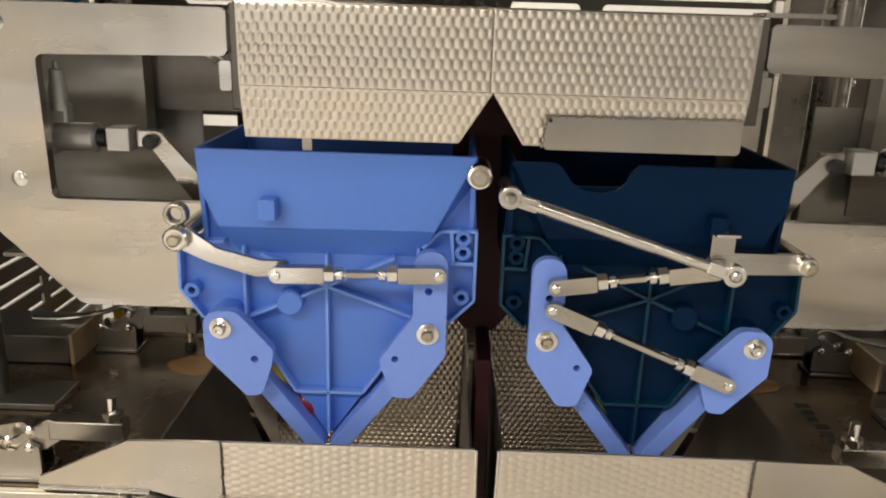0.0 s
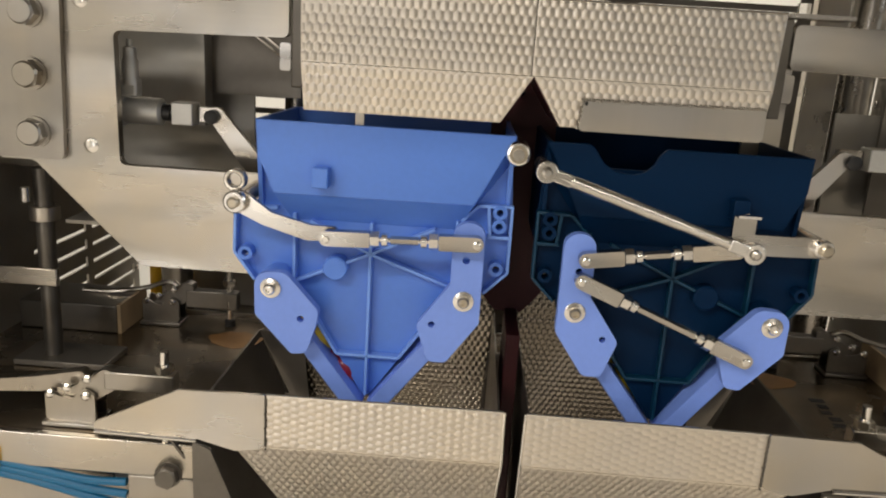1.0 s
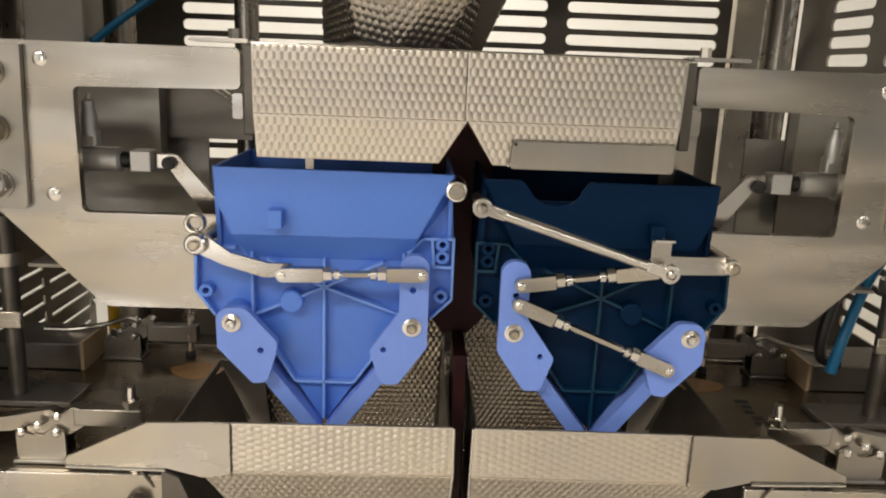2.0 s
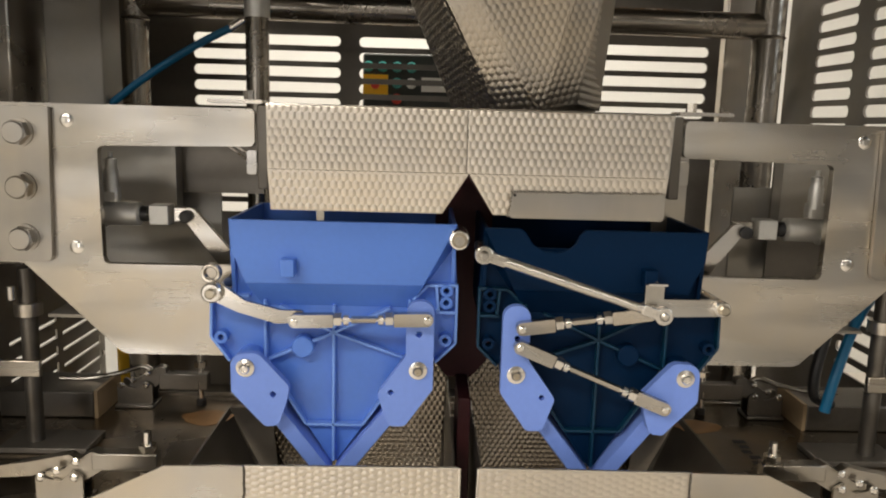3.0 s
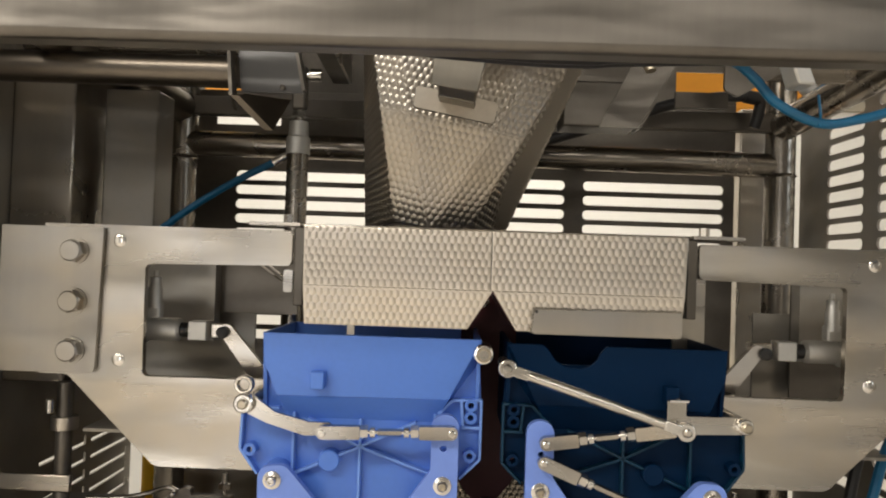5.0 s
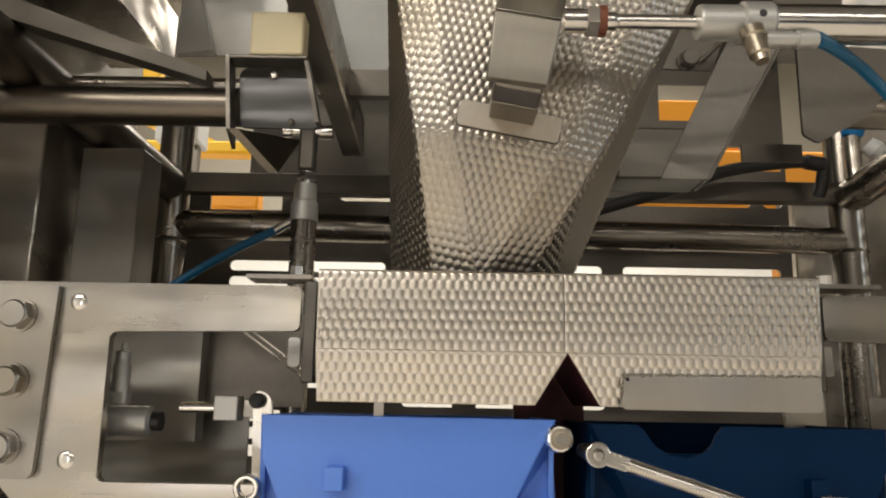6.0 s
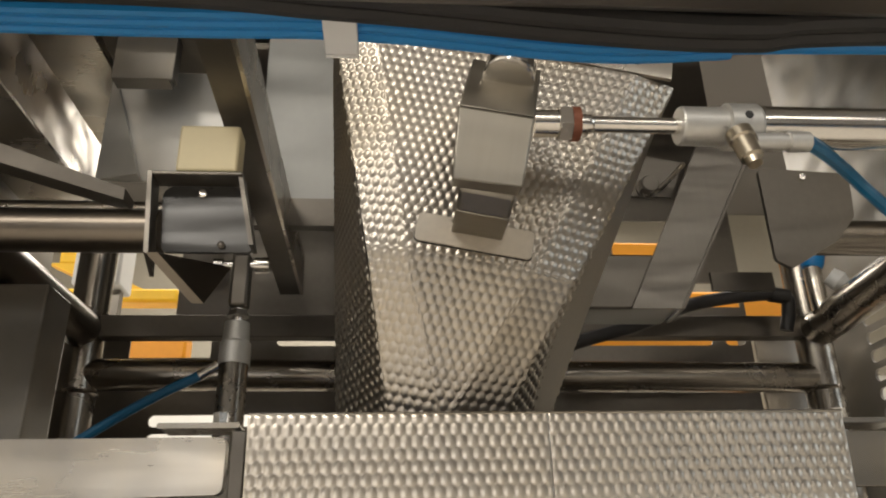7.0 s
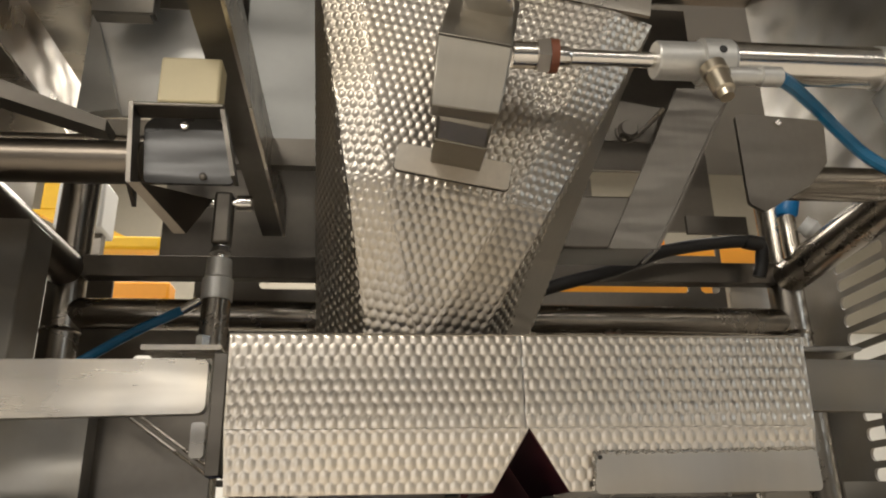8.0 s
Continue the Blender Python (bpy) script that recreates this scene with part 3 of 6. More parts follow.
part("knee", hexa([(-0.160, 0.624, 1.490), (-0.152, 0.624, 1.490), (-0.124, 0.645, 1.462), (-0.132, 0.645, 1.462)],
                  [(-0.160, 0.643, 1.496), (-0.152, 0.643, 1.496), (-0.112, 0.665, 1.496), (-0.120, 0.665, 1.496)]), DULLTUBE, brk)
part("screw", lathe((-0.131, 0.640, 1.541), (0, -1, 0), [(0, 0.0032), (0.002, 0.0032), (0.003, 0.002)], 12), CHROME, brk)
part("screw", lathe((-0.115, 0.640, 1.502), (0, -1, 0), [(0, 0.0026), (0.002, 0.0026), (0.003, 0.001)], 12), DARK, brk)
solo("cream_block", box(-0.148, -0.106, 0.6245, 0.645, 1.5515, 1.588), CREAM, "cream plastic block on the bracket", "block", bevel=0.002)
ltube = thing("side_tube", "horizontal stainless tube carrying the bracket", "tube", (-0.28, 0.63, 1.52))
part("tube", cyl((-0.395, 0.655, 1.519), (-0.160, 0.655, 1.519), 0.0155, n=28), DULLTUBE, ltube)
part("thin_tube", cyl((-0.395, 0.70, 1.555), (-0.165, 0.70, 1.555), 0.009), PIPE, ltube)
part("stay_bar", hexa([(-0.36, 0.60, 1.597), (-0.36, 0.62, 1.597), (-0.185, 0.66, 1.545), (-0.185, 0.64, 1.545)],
                      [(-0.36, 0.60, 1.577), (-0.36, 0.62, 1.577), (-0.185, 0.66, 1.536), (-0.185, 0.64, 1.536)]), DARK, ltube)

# upright air cylinder behind the left plate
vc = thing("upright_cylinder", "upright air cylinder with clevis behind the plate", "cylinder", (-0.135, 0.815, 1.2))
part("barrel", cyl((-0.135, 0.815, 1.20), (-0.135, 0.815, 1.464), 0.0125, n=28), PIPE, vc)
part("collar", lathe((-0.135, 0.815, 1.464), (0, 0, 1), [(0, 0.0137), (0.019, 0.0137), (0.021, 0.0118), (0.038, 0.011)]), CAST, vc)
part("rod", cyl((-0.135, 0.815, 1.502), (-0.135, 0.815, 1.525), 0.005), CHROME, vc)
part("lock_nut", hexhead(-0.135, 0.815, 1.508, 0.0085, 0.006, axis=(0, 0, 1)), DARK, vc)
part("clevis", box(-0.1435, -0.1265, 0.807, 0.823, 1.516, 1.567), DARK, vc, bevel=0.003)
part("clevis_pin", lathe((-0.160, 0.813, 1.557), (1, 0, 0), [(0, 0.006), (0.008, 0.006), (0.009, 0.004), (0.036, 0.004), (0.037, 0.0075), (0.05, 0.0075)]), CHROME, vc)
part("lower_collar", lathe((-0.135, 0.815, 1.318), (0, 0, 1), [(0, 0.0145), (0.022, 0.0145)]), CAST, vc)
airline = thing("air_line", "teal air line from the upright cylinder", "hose", (-0.2, 0.815, 1.37))
part("hose", tube([(-0.158, 0.80, 1.452), (-0.20, 0.80, 1.430), (-0.25, 0.80, 1.398), (-0.292, 0.80, 1.366)], 0.0042), HOSE_TEAL, airline)
part("fitting", cyl((-0.145, 0.80, 1.460), (-0.160, 0.80, 1.451), 0.0045), CHROME, airline)
airline2 = thing("air_line", "teal air line looping below the plate bar", "hose", (-0.2, 0.76, 1.31))
part("hose", tube([(-0.155, 0.80, 1.325), (-0.19, 0.79, 1.332), (-0.24, 0.76, 1.325), (-0.28, 0.74, 1.30)], 0.0042), HOSE_TEAL, airline2)
part("fitting", cyl((-0.145, 0.805, 1.322), (-0.158, 0.80, 1.326), 0.0045), CHROME, airline2)

# right hand supports
rb = thing("plate_bracket", "grey steel bracket plate on a stainless tube", "bracket", (0.39, 0.75, 1.53))
part("face", plate(rounded([(0.338, 1.632), (0.425, 1.627), (0.42, 1.583), (0.40, 1.56), (0.352, 1.532), (0.338, 1.54)], 0.006), 0.75, 0.754), DARK, rb)
part("tube", cyl((0.36, 0.775, 1.573), (0.57, 0.775, 1.572), 0.0165, n=28), PIPE, rb)
part("screw", lathe((0.378, 0.75, 1.622), (0, -1, 0), [(0, 0.0035), (0.003, 0.003)], 12), CHROME, rb)
part("back_strap", box(0.30, 0.36, 0.80, 0.804, 1.53, 1.548), DARK, rb, "dull flat strap")
ch = thing("slanted_channel", "slanted folded steel channel leg", "channel", (0.25, 0.75, 1.495))
part("web", hexa([(0.204, 0.75, 1.495), (0.246, 0.75, 1.495), (0.337, 0.75, 1.657), (0.285, 0.75, 1.657)],
                 [(0.204, 0.753, 1.495), (0.246, 0.753, 1.495), (0.337, 0.753, 1.657), (0.285, 0.753, 1.657)]), BLOCKM, ch, "plain channel face")
part("flange", hexa([(0.2465, 0.75, 1.495), (0.2495, 0.75, 1.495), (0.3405, 0.75, 1.657), (0.3375, 0.75, 1.657)],
                    [(0.2465, 0.79, 1.495), (0.2495, 0.79, 1.495), (0.3405, 0.79, 1.657), (0.3375, 0.79, 1.657)]), DARK, ch)
part("foot", box(0.165, 0.2455, 0.7535, 0.80, 1.496, 1.546), DARK, ch, "folded dark steel foot", bevel=0.002)
gus = thing("curved_gusset", "curved steel gusset beside the chute", "gusset", (0.23, 0.78, 1.55))
part("sheet", plate([(0.16, 1.628), (0.274, 1.626), (0.29, 1.665), (0.20, 1.68), (0.16, 1.65)], 0.800, 0.803), DARK, gus)
part("rim", tube([(0.245, 0.797, 1.627), (0.262, 0.797, 1.634), (0.29, 0.797, 1.662)], 0.0022), STEEL, gus)
part("bolt", hexhead(0.2501, 0.7995, 1.635, 0.010, 0.012), DARK, gus)
bh = thing("black_hose", "black rubber hose across the rear tubes", "hose", (0.33, 0.95, 1.52))
part("hose", tube([(0.17, 0.95, 1.512), (0.218, 0.95, 1.527), (0.277, 0.95, 1.544), (0.339, 0.95, 1.567), (0.413, 0.95, 1.579), (0.452, 0.95, 1.578), (0.456, 0.955, 1.560), (0.452, 0.96, 1.54)], 0.0075, 12), BLACK, bh)
part("ferrule", cyl((0.435, 0.95, 1.5805), (0.456, 0.95, 1.577), 0.009), BLACK, bh)
bv = thing("valve", "blue and white valve by the corner post", "valve", (0.50, 0.95, 1.55))
part("body", cyl((0.492, 0.95, 1.560), (0.492, 0.95, 1.612), 0.010), STEEL, bv)
part("cap", lathe((0.492, 0.95, 1.612), (0.3, 0, 1), [(0, 0.010), (0.006, 0.013), (0.022, 0.013), (0.027, 0.008)]), HOSE_BLUE, bv)
part("band", lathe((0.505, 0.94, 1.60), (0.6, -0.2, -0.6), [(0, 0.010), (0.012, 0.012), (0.02, 0.008)]), WHITE, bv)

# orange equipment seen through the rear guard
og = thing("orange_crane_beam", "orange painted steel beam behind the machine", "beam", (0.1, 1.65, 1.70))
part("beam", box(0.33, 0.90, 1.65, 1.75, 1.712, 1.84), ORANGE, og, bevel=0.006)
part("arm", box(0.40, 0.64, 1.66, 1.72, 1.841, 1.958), ORANGE, og, bevel=0.006)
part("post", box(0.71, 0.76, 1.67, 1.71, 0.0, 1.711), ORANGE, og, bevel=0.006)
yg = thing("yellow_guard_rail", "yellow painted guard rail behind the frame", "rail", (-0.55, 1.65, 1.70))
part("rail", box(-0.95, -0.428, 1.65, 1.70, 1.813, 1.842), YELLOW, yg, bevel=0.006)
part("brace", hexa([(-0.70, 1.66, 1.90), (-0.62, 1.66, 1.90), (-0.50, 1.66, 1.8425), (-0.58, 1.66, 1.8425)],
                   [(-0.70, 1.69, 1.90), (-0.62, 1.69, 1.90), (-0.50, 1.69, 1.8425), (-0.58, 1.69, 1.8425)]), YELLOW, yg)
part("lower_rail", box(-0.60, -0.40, 1.65, 1.70, 1.69, 1.745), ORANGE, yg, bevel=0.006)
part("hanger", box(-0.68, -0.64, 1.66, 1.69, 1.90, 3.2), YELLOW, yg, bevel=0.004)
yp = solo("yellow_post", cyl((-0.378, 1.03, 0.0), (-0.378, 1.03, 1.12), 0.010), YELLOW, "slim yellow post behind the plate", "post")

sb = thing("switch_box", "white switch box with a round dial on a post", "switch box", (-0.42, 1.25, 0.0))
part("housing", box(-0.460, -0.392, 1.22, 1.28, 1.69, 1.765), WHITE, sb, bevel=0.004)
part("dial", lathe((-0.412, 1.22, 1.738), (0, -1, 0), [(0, 0.012), (0.002, 0.012), (0.003, 0.010), (0.0032, 0.006), (0.006, 0.005)], 20), CAST, sb)
part("post", box(-0.412, -0.396, 1.242, 1.258, 0.0, 1.6895), DARK, sb)
vcab = thing("vented_cabinet", "tall white cabinet with rows of vent slots", "cabinet", (-0.58, 1.4, 0.0))
part("body", box(-0.72, -0.478, 1.30, 1.50, 0.0, 1.665), WALLM, vcab, bevel=0.004)
for vx in (-0.530, -0.513):
    for k in range(9):
        part("vent_slot", box(vx, vx + 0.011, 1.2990, 1.2997, 1.545 + 0.011 * k, 1.551 + 0.011 * k), BLACK, vcab)

# operator panel behind the slots
op = thing("operator_panel", "dark operator panel with teal buttons and emergency stop", "control panel", (0.04, 1.36, 1.30))
part("housing", box(-0.065, 0.14, 1.36, 1.44, 1.30, 1.475), PANELM, op, bevel=0.004)
part("stand", box(0.02, 0.06, 1.38, 1.42, 0.0, 1.30), DARK, op)
part("stop_plate", box(-0.064, -0.020, 1.352, 1.3595, 1.403, 1.438), YELLOW, op, "yellow emergency stop plate")
part("stop_button", lathe((-0.042, 1.352, 1.420), (0, -1, 0), [(0, 0.005), (0.006, 0.005), (0.007, 0.008), (0.012, 0.007)]), RED, op)
for bx, bz, bmat in ((-0.055, 1.452, TEAL), (-0.030, 1.452, TEAL), (-0.004, 1.452, TEAL), (0.022, 1.452, TEAL), (-0.004, 1.424, TEAL), (0.022, 1.424, WHITE), (-0.004, 1.396, RED)):
    part("button", lathe((bx, 1.3595, bz), (0, -1, 0), [(0, 0.0095), (0.004, 0.0095), (0.005, 0.008), (0.011, 0.007)]), bmat, op)
part("display", box(0.04, 0.10, 1.356, 1.3595, 1.41, 1.435), WHITE, op)

# ---- side plates that carry the hoppers ----
def side_plate(left):
    f = (lambda x: x) if left else mir
    p = thing("side_plate", "thick brushed steel side plate with a window cut out", "plate", (f(-0.2), 0.6, 1.155), "side plates")
    outer = [(f(x), z) for x, z in ((-0.0905, 1.3655), (-0.31, 1.3655), (-0.31, 1.233), (-0.285, 1.233), (-0.205, 1.155), (-0.108, 1.155),
                                    (-0.104, 1.2335), (-0.2185, 1.2335), (-0.2195, 1.332), (-0.0905, 1.3345))]
    outer = rounded(outer, [0.004, 0, 0, 0.01, 0.014, 0.004, 0.003, 0.005, 0.005, 0.005])
    part("sheet", plate(outer, 0.594, 0.602), STEEL, p, "brushed plate with soft shadows", bevel=0.0006)
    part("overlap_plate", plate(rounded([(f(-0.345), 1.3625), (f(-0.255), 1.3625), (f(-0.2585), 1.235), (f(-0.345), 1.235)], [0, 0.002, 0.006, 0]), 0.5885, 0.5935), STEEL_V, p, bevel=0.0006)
    for k, bz in enumerate((1.3415, 1.2975, 1.255)):
        part("hex_bolt", hexhead(f(-0.279), 0.5885, bz, 0.0105, 0.011, turn=0.3 + k * 0.5), STEEL_V, p)
    for rx, rz in ((-0.243, 1.352), (-0.240, 1.247), (-0.112, 1.167)):
        part("weld_spot", lathe((f(rx), 0.594, rz), (0, -1, 0), [(0, 0.0058), (0.0006, 0.005), (0.0009, 0.002)], 14), CHROME, p)
    # latch strip and stop at the housing end
    part("latch_strip", plate(rounded([(f(-0.128), 1.3695), (f(-0.083), 1.3695), (f(-0.083), 1.3725), (f(-0.128), 1.3725)], 0.001), 0.588, 0.612), STEEL, p)
    part("latch_nut", cyl((f(-0.096), 0.60, 1.3725), (f(-0.096), 0.60, 1.380), 0.0045, n=6), CHROME, p)
    part("end_post", box(min(f(-0.0875), f(-0.079)), max(f(-0.0875), f(-0.079)), 0.590, 0.606, 1.30, 1.3685), DARK, p, bevel=0.001)
    part("end_clip", plate(rounded([(f(-0.0995), 1.331), (f(-0.0915), 1.331), (f(-0.0915), 1.311), (f(-0.0995), 1.311)], 0.002), 0.604, 0.610), STEEL_V, p)
    return p


side_plate(True)
side_plate(False)


# inner sheets behind the windows
for sgn, f in ((1, lambda x: x), (-1, mir)):
    bp = thing("inner_sheet", "dull inner sheet behind the plate window", "sheet", (f(-0.17), 0.72, 1.2), "inner sheets")
    xs = sorted((f(-0.30), f(-0.11)))
    xw = xs if sgn > 0 else (0.402, 0.475)
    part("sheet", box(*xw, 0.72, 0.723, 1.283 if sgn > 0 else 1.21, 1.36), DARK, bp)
    part("floor_sheet", hexa([(xs[0], 0.66, 1.171), (xs[1], 0.66, 1.171), (xs[1], 0.741, 1.173), (xs[0], 0.741, 1.173)],
                             [(xs[0], 0.66, 1.168), (xs[1], 0.66, 1.168), (xs[1], 0.741, 1.170), (xs[0], 0.741, 1.170)]), INNER, bp)
    xl = (-0.30, -0.158) if sgn > 0 else (0.372, 0.475)
    part("lower_sheet", box(*xl, 0.742, 0.745, 1.168, 1.30), INNER, bp, "brushed lower sheet")
    xs2 = (-0.30, -0.19) if sgn > 0 else (0.402, 0.475)
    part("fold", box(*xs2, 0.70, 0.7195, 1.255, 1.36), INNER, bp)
    if sgn > 0:
        for o in (0.0, 0.008):
            part("stay_wire", cyl((-0.170 + o, 0.700, 1.352), (-0.105 + o, 0.700, 1.306), 0.0011, n=8), STEEL, bp)
    if sgn < 0:
        part("strap", box(0.262, 0.292, 0.655, 0.660, 1.25, 1.335), STEEL_V, bp)
        # the strap's two holes, their dark put in as black discs
        for hz in (1.318, 1.304):
            part("strap_screw", lathe((0.279, 0.655, hz), (0, -1, 0), [(0, 0.002), (0.001, 0.0018)], 10), BLACK, bp)


# ---- double inlet housing ----
hs = thing("inlet_housing", "double inlet housing of dimpled stainless sheet with a notch", "housing", (0.086, 0.60, 1.288))
LIN = (1, 0, 0)
YF = 0.548
dimpled("front_sheet", [(-0.071, YF, 1.3202), (0.0825, YF, 1.3202), (0.0825, YF, 1.3685), (-0.0715, YF, 1.3685)], hs, along=LIN)
dimpled("front_sheet", [(0.0830, YF, 1.3202), (0.2405, YF, 1.3202), (0.242, YF, 1.3685), (0.0830, YF, 1.3685)], hs, along=LIN)
dimpled("left_apron", [(-0.0695, YF + 0.004, 1.288), (0.0645, YF + 0.004, 1.288), (0.0845, YF, 1.32), (-0.071, YF, 1.32)], hs, along=LIN)
dimpled("right_apron", [(0.1045, YF + 0.004, 1.288), (0.238, YF + 0.004, 1.288), (0.2405, YF, 1.32), (0.0845, YF, 1.32)], hs, along=LIN)
part("top_hem", tube([(-0.0715, YF + 0.001, 1.3688), (0.242, YF + 0.001, 1.3688)], 0.0011, 8, steps=1), STEEL, hs)
for x0, x1 in ((-0.0715, -0.0695), (0.242, 0.238)):
    s = -1 if x0 < 0 else 1
    part("side_sheet", hexa([(x0, YF + 0.001, 1.368), (x0 - s * 0.0015, YF + 0.001, 1.368), (x1 - s * 0.0015, YF + 0.005, 1.288), (x1, YF + 0.005, 1.288)],
                            [(x0, 0.655, 1.368), (x0 - s * 0.0015, 0.655, 1.368), (x1 - s * 0.0015, 0.650, 1.288), (x1, 0.650, 1.288)]), STEEL_V, hs)
part("rear_sheet", plate([(-0.07, 1.288), (0.050, 1.288), (0.050, 1.345), (0.120, 1.345), (0.120, 1.288), (0.24, 1.288), (0.24, 1.368), (-0.07, 1.368)], 0.655, 0.657), STEEL, hs)
part("notch_sheet", hexa([(0.0645, YF + 0.0045, 1.288), (0.0845, YF + 0.0015, 1.3185), (0.083, YF + 0.0015, 1.3185), (0.063, YF + 0.0045, 1.288)],
                         [(0.0645, 0.654, 1.288), (0.0845, 0.654, 1.3185), (0.083, 0.654, 1.3185), (0.063, 0.654, 1.288)]), MAROON, hs)
part("notch_sheet", hexa([(0.1045, YF + 0.0045, 1.288), (0.0846, YF + 0.0015, 1.3185), (0.086, YF + 0.0015, 1.3185), (0.106, YF + 0.0045, 1.288)],
                         [(0.1045, 0.654, 1.288), (0.0846, 0.654, 1.3185), (0.086, 0.654, 1.3185), (0.106, 0.654, 1.288)]), MAROON, hs)
part("patch_plate", plate(rounded([(0.1165, 1.2865), (0.2385, 1.2865), (0.2385, 1.3075), (0.1185, 1.3065)], [0.003, 0.003, 0, 0.004]), YF - 0.0008, YF + 0.0008), STEEL_V, hs, "plain steel repair strip welded on the right apron")
part("weld_seam", bead((0.117, YF - 0.0006, 1.3068), (0.2385, YF - 0.0006, 1.3080), 0.0010, 80, 3), STEEL, hs)
part("weld_seam", bead((0.1160, YF - 0.0006, 1.288), (0.1180, YF - 0.0006, 1.3068), 0.0010, 14, 4), STEEL, hs)
# hole in the strip's corner, its dark drawn as a black stud
part("rivet", lathe((0.1205, YF - 0.001, 1.3045), (0, -1, 0), [(0, 0.0012), (0.0006, 0.001)], 10), BLACK, hs)
part("drip_tab", box(-0.0345, -0.0285, YF + 0.008, YF + 0.010, 1.2775, 1.290), STEEL_V, hs)

# ---- centre column between the hoppers ----
cc = thing("centre_column", "steel divider column between the hoppers, maroon reflection painted in", "column", (0.088, 0.68, 0.95))
part("upper_plate", plate(rounded([(0.062, 1.345), (0.114, 1.345), (0.116, 1.135), (0.100, 1.115), (0.076, 1.115), (0.060, 1.135)], 0.004), 0.668, 0.674), MAROON, cc)
part("lower_bar", hexa([(0.0840, 0.60, 0.93), (0.0960, 0.60, 0.93), (0.0955, 0.60, 1.118), (0.0845, 0.60, 1.118)],
                       [(0.0840, 0.667, 0.93), (0.0960, 0.667, 0.93), (0.0955, 0.667, 1.118), (0.0845, 0.667, 1.118)]), MAROON, cc, bevel=0.001)
part("cap_screw", lathe((0.083, 0.668, 1.305), (0, -1, 0), [(0, 0.004), (0.004, 0.004), (0.005, 0.002)], 12), CHROME, cc)

# ---- weigh hoppers ----
TH = {}


def R(v, deg):
    """A vector in the front plane turned anticlockwise, seen from the front."""
    c, s = math.cos(radians(deg)), math.sin(radians(deg))
    return (v[0] * c - v[1] * s, v[0] * s + v[1] * c)


def at_front(p, deg, q):
    """Point q of a part that turns about p by deg."""
    d = R((q[0] - p[0], q[1] - p[1]), deg)
    return (p[0] + d[0], p[1] + d[1])


def screw_head(x, y, z, r, parent, mat=BRASS):
    part("washer", lathe((x, y, z), (0, -1, 0), [(0, r * 1.75), (0.0012, r * 1.75), (0.0014, r * 1.6)], 22), CHROME, parent)
    part("screw", lathe((x, y - 0.0014, z), (0, -1, 0), [(0, r), (0.003, r), (0.0045, r * 0.75), (0.0046, r * 0.5), (0.003, r * 0.45)], 14), mat, parent)


